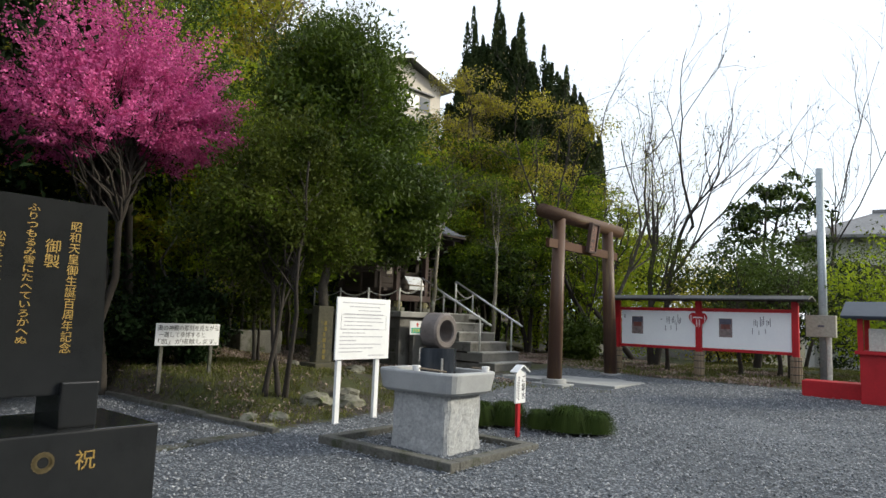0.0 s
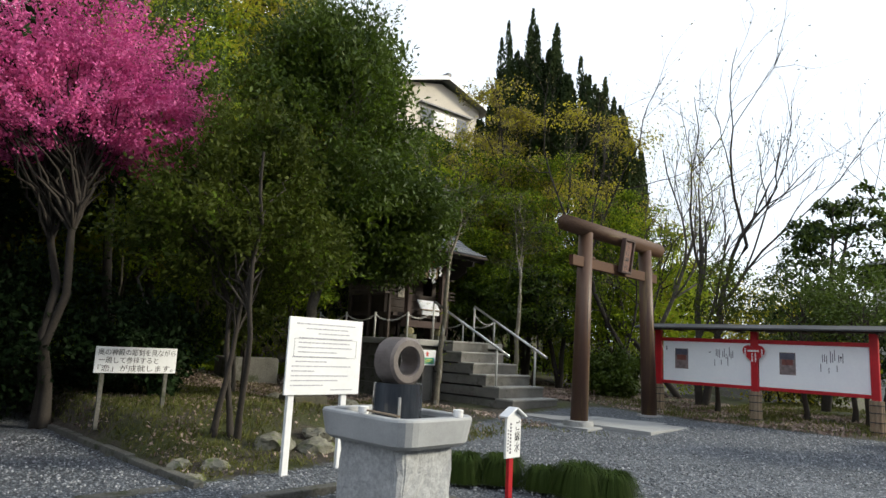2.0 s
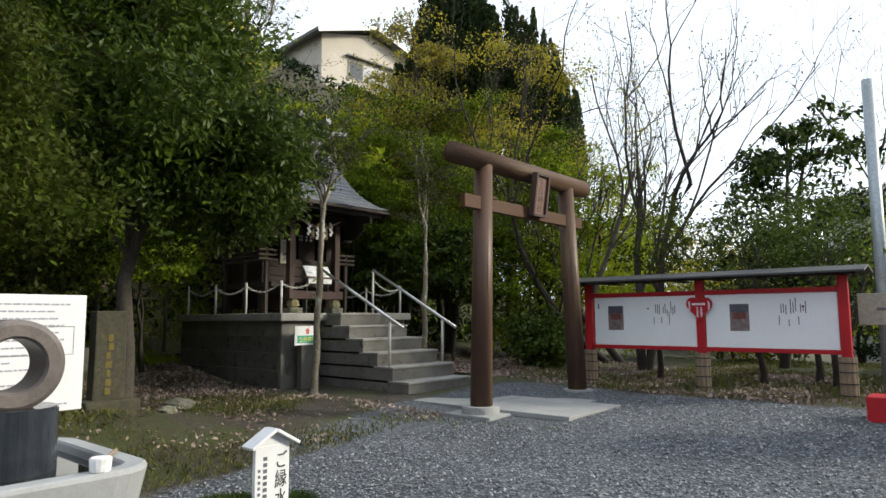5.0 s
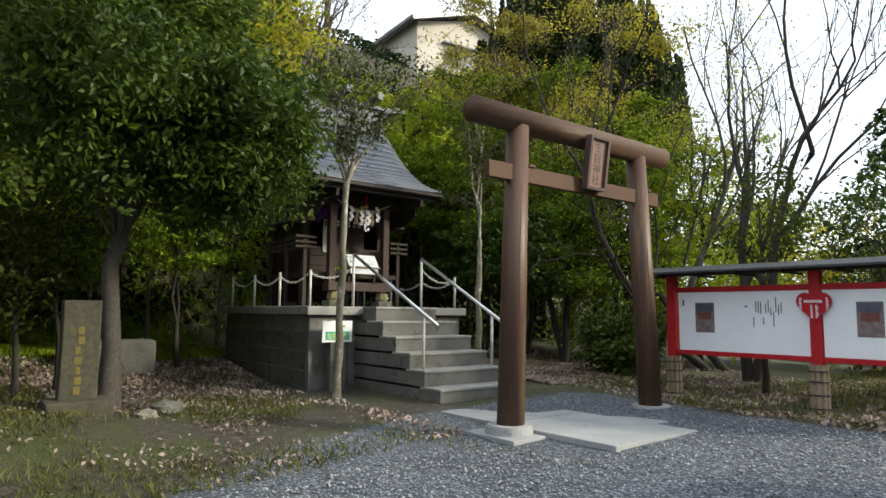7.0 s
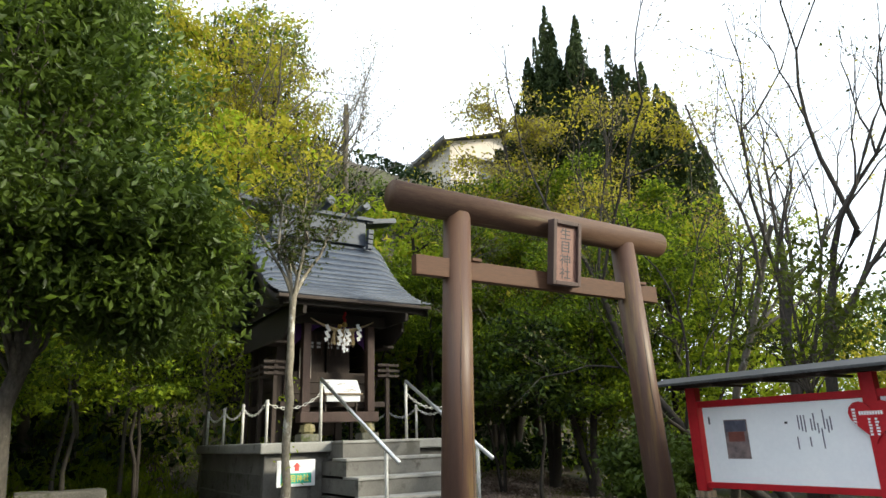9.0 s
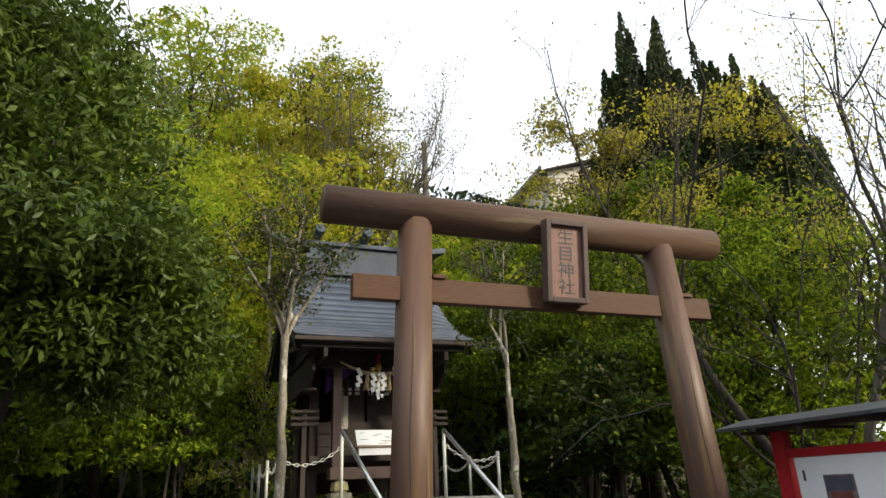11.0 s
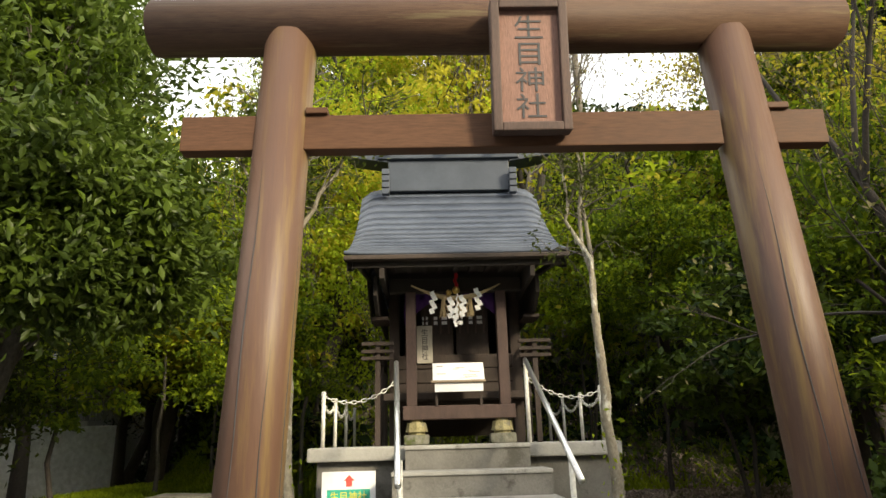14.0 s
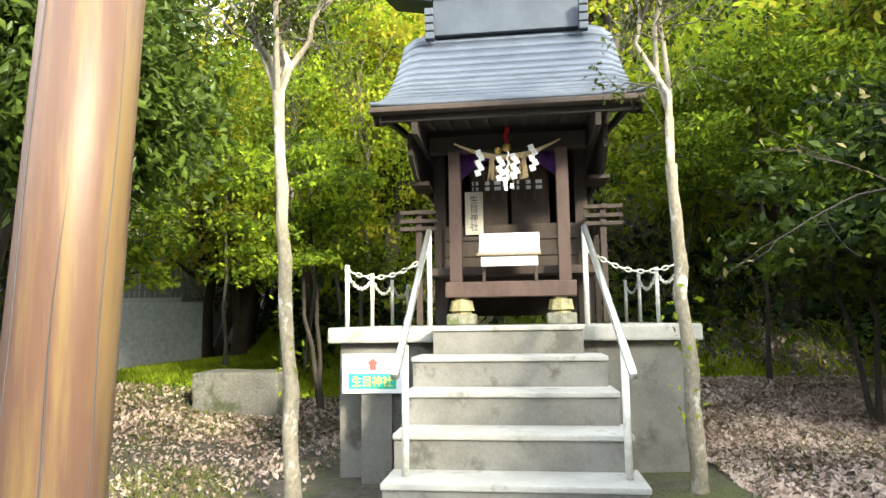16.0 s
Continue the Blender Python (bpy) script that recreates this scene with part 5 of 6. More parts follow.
    rr = random.Random(5)
    marks = [(-4.88 + 0.022 * k, 1.71, 0.017, 0.032) for k in range(9)]
    for x, z0, n in ((-4.935, 1.62, 6), (-4.65, 1.62, 6), (-4.815, 1.535, 6), (-4.76, 1.535, 6)):
        marks += [(x, z0 + 0.026 * k, rr.uniform(0.018, 0.032), 0.017) for k in range(n)]
    bars(marks, (0, y - 0.0765, 0), FACE_NY, M_WHITE, h)
    t.location = (-4.85, 14.5, 0.36)
    t.scale = (1.03, 1, 1.01)


notice_board()


# ---- pole with a box, red fence piece ----
def pole():
    x, y = -2.62, 15.35
    z = gz(x, y)
    t = thing("utility_pole", (x, y, z), "slim galvanised pole with a beige box on it", "pole")
    part("pole", cyl((x, y, z - 0.2), (x, y, 4.95), 0.085, 0.075, 16), M_ALU, t, smooth_shade=True)
    part("stake", cyl((x + 0.1, y - 0.05, z - 0.2), (x + 0.1, y - 0.05, 1.5), 0.05, n=12), M_PAINTPOST, t)
    part("box", box(x - 0.28, x + 0.26, y - 0.25, y - 0.1, 1.42, 1.86, 0.01), M_SMALLBOX, t)
    part("plate", box(x - 0.06, x + 0.06, y - 0.256, y - 0.251, 1.62, 1.66, 0), M_GREYTEXT, t)


pole()


def red_stand():
    t = thing("red_offering_stand", (-1.7, 13.0, 0.4), "red-painted wooden stand with a low side bench and dark roof", "stand")
    part("bench", box(-2.55, -1.25, 12.85, 13.3, 0.36, 0.68, 0.012), M_RED, t)
    part("body", box(-1.62, -0.7, 12.4, 13.2, 0.3, 1.18, 0.012), M_RED, t)
    for x in (-1.6, -0.72):
        for y in (12.42, 13.18):
            part("post", box(x - 0.04, x + 0.04, y - 0.04, y + 0.04, 1.18, 1.75, 0.006), M_RED, t)
    part("ledge", box(-1.68, -0.64, 12.34, 13.26, 1.18, 1.24, 0.008), M_RED, t)
    part("cabinet", box(-1.5, -0.8, 12.5, 13.1, 1.24, 1.6, 0.01), M_PAINTPOST, t)
    for s in (-1, 1):
        bm = box(-1.85, -0.45, 0, 0.62, 0, 0.05, 0.008)
        m = Matrix.Translation((0, 12.8, 2.0)) @ (Matrix.Rotation(radians(-24), 4, "X") if s > 0 else Matrix.Diagonal((1, -1, 1, 1)) @ Matrix.Rotation(radians(-24), 4, "X"))
        bmesh.ops.transform(bm, matrix=m, verts=bm.verts)
        bmesh.ops.recalc_face_normals(bm, faces=bm.faces)
        part("roof_board", bm, M_ROOF_BOARD, t)


red_stand()


# ---- houses ----
def window_unit(parent, cx, z0, w, h, m, panes=4):
    """A window in the local xz plane at cx, facing -y."""
    glass = M_GLASS
    f = part("window", box(cx - w / 2, cx + w / 2, -0.05, 0.02, z0, z0 + h, 0), M_WINFRAME, None)
    f.data.transform(m)
    f.data.transform(Matrix.Translation(-origin(parent)))
    f.parent = parent
    pw = (w - 0.12) / panes
    for k in range(panes):
        g = part("pane", box(cx - w / 2 + 0.06 + k * pw + 0.03, cx - w / 2 + 0.06 + (k + 1) * pw - 0.03, -0.062, -0.052, z0 + 0.07, z0 + h - 0.07, 0), M_SKY_PANE if k in (1, 2) else glass, None)
        g.data.transform(m)
        g.data.transform(Matrix.Translation(-origin(parent)))
        g.parent = f


M_WINFRAME = surf("aluminium_frame", (0.12, 0.11, 0.1), (0.2, 0.19, 0.18), 0.5, 20, 2, 0)
# pale panes: white sky reflection put into the colour
M_SKY_PANE = surf("sky_pale_glass", (0.2, 0.21, 0.23), (0.3, 0.31, 0.33), 0.15, 20, 3, 0)
M_GLASS = bpy.data.materials.new("window_glass")
M_GLASS.use_nodes = True
_p = M_GLASS.node_tree.nodes["Principled BSDF"]
_p.inputs["Base Color"].default_value, _p.inputs["Roughness"].default_value = (0.05, 0.06, 0.07, 1), 0.05


def house(name, label, at, yaw, width, depth, wall_h, roof_h, wallmat, storeys):
    """A gabled house; the gable faces local -y."""
    m = Matrix.Translation(at) @ Matrix.Rotation(yaw, 4, "Z")
    t = thing(name, at, label, "house")

    def put(n, bm, mt, lab=""):
        bmesh.ops.transform(bm, matrix=m, verts=bm.verts)
        return part(n, bm, mt, t, lab)
    w, d = width / 2, depth
    bm = bmesh.new()
    pr = [(-w, -3), (w, -3), (w, wall_h), (0, wall_h + roof_h - 0.25), (-w, wall_h)]
    a = [bm.verts.new((x, 0, z)) for x, z in pr]
    b = [bm.verts.new((x, d, z)) for x, z in pr]
    bm.faces.new(a), bm.faces.new(b[::-1])
    for i in range(5):
        bm.faces.new((a[i], b[i], b[(i + 1) % 5], a[(i + 1) % 5]))
    bmesh.ops.recalc_face_normals(bm, faces=bm.faces)
    put("wall", bm, wallmat)
    L = math.hypot(w + 0.7, roof_h * (w + 0.7) / w)
    for s in (-1, 1):
        bm = box(0, L, -0.7, d + 0.7, 0, 0.16, 0.02)
        mm = Matrix.Translation((0, 0, wall_h + roof_h)) @ (Matrix.Rotation(math.atan2(roof_h, w), 4, "Y") if s > 0 else Matrix.Diagonal((-1, 1, 1, 1)) @ Matrix.Rotation(math.atan2(roof_h, w), 4, "Y"))
        bmesh.ops.transform(bm, matrix=mm, verts=bm.verts)
        bmesh.ops.recalc_face_normals(bm, faces=bm.faces)
        put("roof", bm, M_HOUSEROOF)
        bm = box(0, L, -0.74, -0.702, -0.12, 0.12, 0.01)
        bmesh.ops.transform(bm, matrix=mm, verts=bm.verts)
        bmesh.ops.recalc_face_normals(bm, faces=bm.faces)
        put("verge_board", bm, M_WHITE)
    put("ridge", box(-0.16, 0.16, -0.75, d + 0.75, wall_h + roof_h + 0.06, wall_h + roof_h + 0.3, 0.04), M_HOUSEROOF)
    for cx, z0, ww, hh in storeys:
        window_unit(t, cx, z0, ww, hh, m)
        put("window_hood", box(cx - ww / 2 - 0.2, cx + ww / 2 + 0.2, -0.3, 0, z0 + hh + 0.14, z0 + hh + 0.24, 0.01), M_HOUSEROOF)
    put("band", box(-w - 0.03, w + 0.03, -0.04, 0, wall_h - 2.75, wall_h - 2.6, 0.005), M_WALLGREY)
    return t


house("hillside_house", "cream two-storey gabled house up on the hillside", (-29.0, 29.83, 12.6), radians(85), 6.8, 10.0, 4.9, 1.1, M_WALLPAINT, [(0.4, 2.75, 4.0, 1.1)])
def hip_house():
    """A house beyond the yard with a low hipped roof."""
    at, yaw = (-3.4, 42.0, 0.0), radians(14)
    m = Matrix.Translation(at) @ Matrix.Rotation(yaw, 4, "Z")
    t = thing("distant_house", at, "grey-beige house with a low hipped tiled roof beyond the yard", "house")

    def put(n, bm, mt):
        bmesh.ops.transform(bm, matrix=m, verts=bm.verts)
        return part(n, bm, mt, t)
    put("wall", box(-4.2, 5.0, 0, 8, -4.0, 6.75, 0.02), M_WALLGREY)
    bm = bmesh.new()
    low = [bm.verts.new(v) for v in ((-5.0, -0.8, 6.7), (5.8, -0.8, 6.7), (5.8, 8.8, 6.7), (-5.0, 8.8, 6.7))]
    lip = [bm.verts.new(v) for v in ((-5.0, -0.8, 6.86), (5.8, -0.8, 6.86), (5.8, 8.8, 6.86), (-5.0, 8.8, 6.86))]
    top = [bm.verts.new(v) for v in ((-0.6, 4.0, 8.75), (1.4, 4.0, 8.75))]
    bm.faces.new(low[::-1])
    for k in range(4):
        bm.faces.new((low[k], low[(k + 1) % 4], lip[(k + 1) % 4], lip[k]))
    bm.faces.new((lip[0], lip[1], top[1], top[0])), bm.faces.new((lip[1], lip[2], top[1])), bm.faces.new((lip[2], lip[3], top[0], top[1])), bm.faces.new((lip[3], lip[0], top[0]))
    bmesh.ops.recalc_face_normals(bm, faces=bm.faces)
    put("roof", bm, M_HOUSEROOF)
    put("ridge", box(-0.75, 1.55, 3.85, 4.15, 8.7, 8.92, 0.05), M_HOUSEROOF)
    put("band", box(-4.23, 5.03, -0.04, 0, 5.0, 5.25, 0.005), M_WOOD)
    put("lower_roof", box(-5.2, 6.0, -1.5, -0.02, 3.55, 3.72, 0.03), M_HOUSEROOF)
    for cx in (-2.2, 1.2, 3.6):
        window_unit(t, cx, 4.1, 2.0, 1.1, m, 2)


hip_house()


def retaining_wall():
    t = thing("retaining_wall", (-22.3, 0, 1.0), "white concrete retaining wall with a slatted fence above", "wall", kind="structure")
    part("wall", box(-22.8, -22.2, -14, 3.3, -0.5, 2.35, 0.03), M_WHITEWALL, t)
    for k in range(60):
        y = 3.1 - k * 0.16
        part("fence_slat", box(-22.55, -22.52, y - 0.06, y + 0.06, 2.5, 3.5, 0), M_FENCE, t)
    for z in (2.7, 3.3):
        part("fence_rail", box(-22.6, -22.555, -6.6, 3.2, z, z + 0.07, 0), M_FENCE, t)


retaining_wall()


def shed():
    t = thing("garden_shed", (-26, -1, 2.3), "low building with a pale wall and dark sloping roof", "building")
    part("wall", box(-28, -24, -8, 1.6, 1.0, 4.6, 0.02), M_WALLGREY, t)
    bm = box(-28.6, -23.2, -8.6, 2.2, 4.6, 4.78, 0.02)
    for v in bm.verts:
        v.co.z += (v.co.x + 26) * -0.16
    part("roof", bm, M_ROOF_BOARD, t)


shed()


def hill_pole():
    x, y = -20.7, 16.4
    t = thing("utility_pole", (x, y, gz(x, y)), "thin grey pole standing on the hillside", "pole")
    part("pole", cyl((x, y, gz(x, y) - 0.3), (x, y, 12.9), 0.12, 0.09, 12), M_BARK, t, smooth_shade=True)


hill_pole()

# ---- trees of the yard ----
R = np.random.default_rng(11)
z = gz(-7.55, 5.5)
leafy_tree("small_tree", (-7.55, 5.5, z), (-7.6, 5.45, 3.4), [(-7.6, 5.4, 3.0, 0.95, 0.95, 0.8), (-7.7, 5.0, 2.6, 0.8, 0.85, 0.5), (-7.4, 5.9, 2.6, 0.8, 0.85, 0.5), (-7.6, 5.5, 3.6, 0.6, 0.6, 0.5)],
           L_OLIVE, "small multi-stemmed tree with olive-green leaves", R, 0.068, 260, 90, 0.11, 0.055, M_BARK_DARK, stems=3, first=0.42, second=(L_GREEN, 0.3), limb_n=70, spray=0.25)
z = gz(-9.67, 8.0)
leafy_tree("evergreen_tree", (-9.67, 8.0, z), (-9.3, 7.9, 6.6), [(-9.2, 7.8, 5.0, 1.35, 1.5, 1.6), (-8.9, 8.1, 3.7, 1.5, 1.5, 0.9), (-9.3, 7.7, 5.75, 0.95, 1.05, 0.95), (-9.0, 8.9, 3.4, 1.1, 0.9, 0.7)],
           L_EVERGREEN, "dense dark evergreen tree with glossy leaves", R, 0.1, 500, 120, 0.15, 0.11, M_BARK, first=0.3, aspect=0.42, second=(L_GREEN, 0.42), limb_n=110, spray=0.36)
z = gz(-10.6, 4.4)
leafy_tree("blossom_tree", (-10.6, 4.4, z), (-10.6, 4.5, 5.1), [(-10.6, 4.4, 4.7, 1.05, 1.2, 0.8), (-10.5, 3.7, 4.3, 1.0, 1.0, 0.6), (-10.3, 5.1, 4.4, 0.95, 0.75, 0.6), (-10.7, 4.3, 5.15, 0.65, 0.75, 0.4)],
           L_PINK, "cherry tree covered in deep pink blossom", R, 0.042, 480, 130, 0.055, 0.11, M_BARK_DARK, stems=2, first=0.5, aspect=0.85, limb_n=160, spray=0.62)


def slim_tree(x, y, knee, tips, seed, label, leafmat, r, n_leaf):
    """A slim pale trunk that forks near the top into a few thin limbs."""
    rng = np.random.default_rng(seed)
    t = thing("slim_tree", (x, y, gz(x, y)), label, "tree", "slim trees at the stairs")
    base = np.array([x, y, gz(x, y) - 0.15])
    knee = np.array(knee)
    pts, rad = bent(base, knee, r, r * 0.62, rng, 14, 0.012)
    rad = np.array(rad) * (1 + 0.07 * rng.normal(size=14))
    rad[0] *= 1.35
    rad[-1] *= 1.25
    V, F = tubes([(pts, rad)], 12)
    npart("trunk", V, F, M_BARK_PALE, t, smooth_shade=True)
    ends = []
    for tip in tips:
        tip = np.array(tip)
        p, q = bent(knee - np.array([0, 0, 0.05]), tip, r * 0.42, r * 0.13, rng, 8, 0.09)
        V, F = tubes([(p, q)], 7)
        npart("limb", V, F, M_BARK_PALE, t, smooth_shade=True)
        tw = []
        for k in range(16):
            i = rng.integers(2, 8)
            d = rng.normal(size=3) * np.array([0.26, 0.26, 0.14]) + np.array([0, 0, 0.16])
            e = p[i] + d
            tw.append(bent(p[i], e, 0.009, 0.003, rng, 5, 0.15))
            ends += [e, p[i] + d * 0.7]
            for _ in range(2):
                e2 = p[i] + d * 0.7 + rng.normal(size=3) * 0.13
                tw.append(bent(p[i] + d * 0.6, e2, 0.005, 0.002, rng, 4, 0.15))
                ends.append(e2)
        V, F = tubes(tw, 4)
        tagged(npart("branchwork", V, F, M_BARK, t), kind="stuff")
    ends = np.array(ends)
    C = ends[rng.integers(0, len(ends), n_leaf)] + rng.normal(size=(n_leaf, 3)) * 0.06
    V, F = leaf_cards(C, 0.06, rng, 0.45, 0.2)
    npart("crown", V, F, leafmat, t)
    # a few shoots low on the trunk
    C = pts[rng.integers(4, 9, 60)] + rng.normal(size=(60, 3)) * 0.07
    V, F = leaf_cards(C, 0.05, rng, 0.45, 0.2)
    tagged(npart("low_foliage", V, F, L_SPRING, t), kind="stuff")


slim_tree(-9.3, 10.66, (-9.05, 10.6, 3.3), [(-9.2, 9.95, 4.45), (-9.0, 10.3, 4.7), (-9.05, 10.75, 4.75), (-9.0, 11.25, 4.4), (-9.5, 10.6, 4.5), (-8.7, 10.7, 4.4)], 5, "slim pale-barked tree with a sparse grey-green crown", L_OLIVE, 0.06, 2600)
slim_tree(-9.6, 13.42, (-9.42, 13.3, 2.75), [(-9.46, 13.08, 4.6), (-9.42, 13.22, 4.95), (-9.4, 13.36, 4.6)], 6, "slim lopped tree with pale bark and few leaves", L_OLIVE, 0.06, 1500)

# saplings in the bed and behind
for k, (x, y, h, mat, s) in enumerate(((-10.6, 7.2, 3.0, L_OLIVE, 0.7), (-14.0, 8.8, 6.2, L_GREEN, 1.0), (-16.0, 9.0, 6.4, L_SPRING, 1.3), (-12.3, 6.2, 5.6, L_OLIVE, 1.0), (-14.9, 9.7, 6.2, L_SPRING, 1.3), (-14.8, 11.0, 4.8, L_SPRING, 1.3), (-17.8, 8.6, 7.4, L_SPRING, 1.7), (-15.4, 13.4, 5.2, L_SPRING, 1.4), (-15.2, 8.7, 4.6, L_SPRING, 1.2), (-17.0, 7.6, 4.7, L_SPRING, 1.3), (-15.8, 7.0, 5.4, L_SPRING, 1.1))):
    rng = np.random.default_rng(60 + k)
    zz = gz(x, y)
    leafy_tree("young_tree", (x, y, zz), (x, y, zz + h * 0.85), [(x, y, zz + h * (0.75 if h < 5 else 0.86), s, s, h * (0.28 if h < 5 else 0.14)), (x + 0.2, y - 0.2, zz + h * (0.52 if h < 5 else 0.7), s, s, h * (0.22 if h < 5 else 0.12))], mat, "slender young tree under the taller wood", rng, 0.08, 80, 60, 0.17, 0.04, M_BARK, first=0.35, group="young trees of the wood", limb_n=30, spray=0.25)

# airy undergrowth trees on the slope beside the shrine
for k, (x, y, h, r, mat, sec, n, low, lab) in enumerate((
        (-10.6, 15.5, 3.3, 1.1, L_EVERGREEN, (L_SHADE_DARK, 0.4), 2300, 0.45, "dark shrub with drooping grey-green leaves"), (-11.9, 15.7, 3.3, 1.2, L_EVERGREEN, (L_GREEN, 0.4), 3400, 0.45, "dark shrub with drooping grey-green leaves"),
        (-13.9, 15.4, 5.0, 1.5, L_GREEN, (L_SPRING, 0.4), 6500, 0.55, "slender maple with layered green leaves"), (-15.4, 14.6, 5.0, 1.6, L_GREEN, (L_SPRING, 0.5), 6500, 0.5, "slender maple with layered green leaves"),
        (-11.2, 7.7, 3.5, 1.15, L_GREEN, (L_SPRING, 0.5), 3600, 0.42, "small maple with layered fresh green leaves"),
        (-12.9, 9.7, 3.9, 1.25, L_GREEN, (L_SPRING, 0.7), 5200, 0.45, "small maple with layered fresh green leaves"))):
    fan_tree("understorey_tree", (x, y, gz(x, y)), h, r, mat, lab, 640 + k, 16, 7, n, 0.085 if k > 1 else 0.12, low, 0.035, second=sec, group="understorey beside the shrine", stems=1 + k % 2, flat=0.16, rise=0.15)

# trees right of the gate
for k, (x, y, h, r, stems, bark, lf, n, lift) in enumerate((
        (-8.65, 17.74, 9.0, 0.075, [(-0.02, 0.0)], M_BARK, L_YELLOW, 900, 0.2), (-8.8, 17.34, 8.4, 0.065, [(-0.16, 0.02)], M_BARK, L_SPRING, 700, 0.2), (-7.75, 18.1, 8.6, 0.09, [(-0.3, -0.1), (-1.3, -0.75)], M_BARK_DARK, L_BROWN, 900, 0.05),
        (-6.94, 17.1, 8.2, 0.1, [(-0.2, 0.05), (0.32, 0.05)], M_BARK_DARK, L_OLIVE, 500, 0.15), (-4.3, 22.0, 9.6, 0.06, [(0.08, 0)], M_BARK_DARK, L_OLIVE, 120, 0.3), (-10.1, 17.9, 7.6, 0.06, [(0, 0)], M_BARK, L_YELLOW, 1400, 0.15))):
    bare_tree("bare_tree", (x, y, gz(x, y)), stems, "thin spring tree with bare forking branches", np.random.default_rng(90 + k), h, r, bark, lf, n, 0.06, 0.42, "bare trees beyond the yard", levels=4, fork=3, lift=lift)
fan_tree("evergreen_tree", (-4.7, 18.4, gz(-4.7, 18.4)), 5.4, 1.7, L_EVERGREEN, "dark airy evergreen tree behind the notice board", 611, 20, 6, 5200, 0.13, 0.22, 0.08, second=(L_SHADE_DARK, 0.5), stems=2)


def bush(x, y, r, h, mat, label, seed, size=0.1, n=90, per=80, z=None, name="bush"):
    rng = np.random.default_rng(seed)
    zz = gz(x, y) if z is None else z
    return leafy_tree(name, (x, y, zz), (x, y, zz + h * 0.7), [(x, y, zz + h * 0.55, r, r, h * 0.45), (x + r * 0.3, y - r * 0.3, zz + h * 0.35, r * 0.9, r * 0.9, h * 0.35)], mat, label, rng, size, n, per, r * 0.15, 0.05, M_BARK_DARK, stems=2, first=0.1, category="bush", aspect=0.5, spray=0.25, limb_n=40)


# darkest bushes fill the shade behind the blossom with near-black leaves
for k, (x, y, r, h, mat) in enumerate(((-2.0, 19.0, 1.5, 3.0, L_SPRING), (-6.4, 21.6, 1.4, 2.8, L_OLIVE), (0.3, 19.5, 1.4, 2.6, L_SPRING), (1.8, 18.5, 1.4, 2.4, L_YELLOW), (-9.4, 20.0, 1.7, 4.2, L_SPRING), (-11.0, 18.6, 1.6, 3.8, L_SPRING), (-7.3, 22.5, 1.8, 3.4, L_YELLOW), (-2.6, 25.0, 2.2, 4.4, L_OLIVE), (3.5, 24.0, 2.4, 4.2, L_SPRING), (-8.6, 15.9, 0.6, 1.0, L_EVERGREEN), (-11.6, 3.0, 1.2, 2.5, L_SHADE_DARK), (-11.9, 4.5, 1.1, 2.4, L_SHADE_DARK), (-10.9, 1.6, 1.2, 2.4, L_SHADE_DARK), (-12.6, 1.8, 1.5, 3.4, L_SHADE_DARK), (-11.0, 5.9, 0.8, 1.5, L_SHADE_DARK), (-10.2, 0.2, 1.3, 2.6, L_SHADE_DARK))):
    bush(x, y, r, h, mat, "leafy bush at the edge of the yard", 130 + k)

# tall trees close behind the gate
for k, (x, y, h, r, mat, sec, n, lab) in enumerate((
        (-12.0, 17.0, 7.6, 2.1, L_GREEN, (L_SPRING, 0.55), 15000, "fresh green layered maple behind the gate"), (-10.6, 16.7, 4.4, 1.9, L_GREEN, (L_SPRING, 0.3), 9000, "fresh green layered maple behind the gate"),
        (-13.6, 18.6, 10.6, 2.3, L_BROWN, (L_YELLOW, 0.9), 10000, "brownish budding tree below the cypresses"), (-12.0, 19.4, 9.4, 2.4, L_YELLOW, (L_BROWN, 0.5), 12000, "yellowish spring tree below the cypresses"),
        (-9.7, 17.8, 5.6, 1.7, L_GREEN, (L_SPRING, 0.8), 8000, "fresh green layered maple behind the gate"), (-9.4, 19.6, 5.6, 1.6, L_SPRING, (L_YELLOW, 0.3), 7000, "tree in bright spring leaf behind the gate"), (-14.6, 17.6, 6.0, 2.0, L_GREEN, (L_SPRING, 0.5), 10000, "fresh green layered maple behind the gate"))):
    fan_tree("tall_tree", (x, y, gz(x, y)), h, r, mat, lab, 170 + k, 22, 8, n, 0.09, 0.3, 0.08, second=sec, group="tall trees behind the gate", stems=2)

# dark high-crowned trees at the foot of the slope
for k, (x, y, h) in enumerate(((-13.5, 6.0, 9.0), (-16.2, 3.4, 10.2))):
    zz = gz(x, y)
    leafy_tree("evergreen_tree", (x, y, zz), (x, y, zz + h * 0.9), [(x, y, zz + h * 0.72, 1.6, 1.6, h * 0.22), (x + 0.4, y + 0.3, zz + h * 0.55, 1.5, 1.5, h * 0.13)], L_EVERGREEN, "dark evergreen tree at the foot of the slope", np.random.default_rng(190 + k), 0.1, 200, 70, 0.2, 0.1, M_BARK_DARK, first=0.4, limb_n=50, spray=0.4)

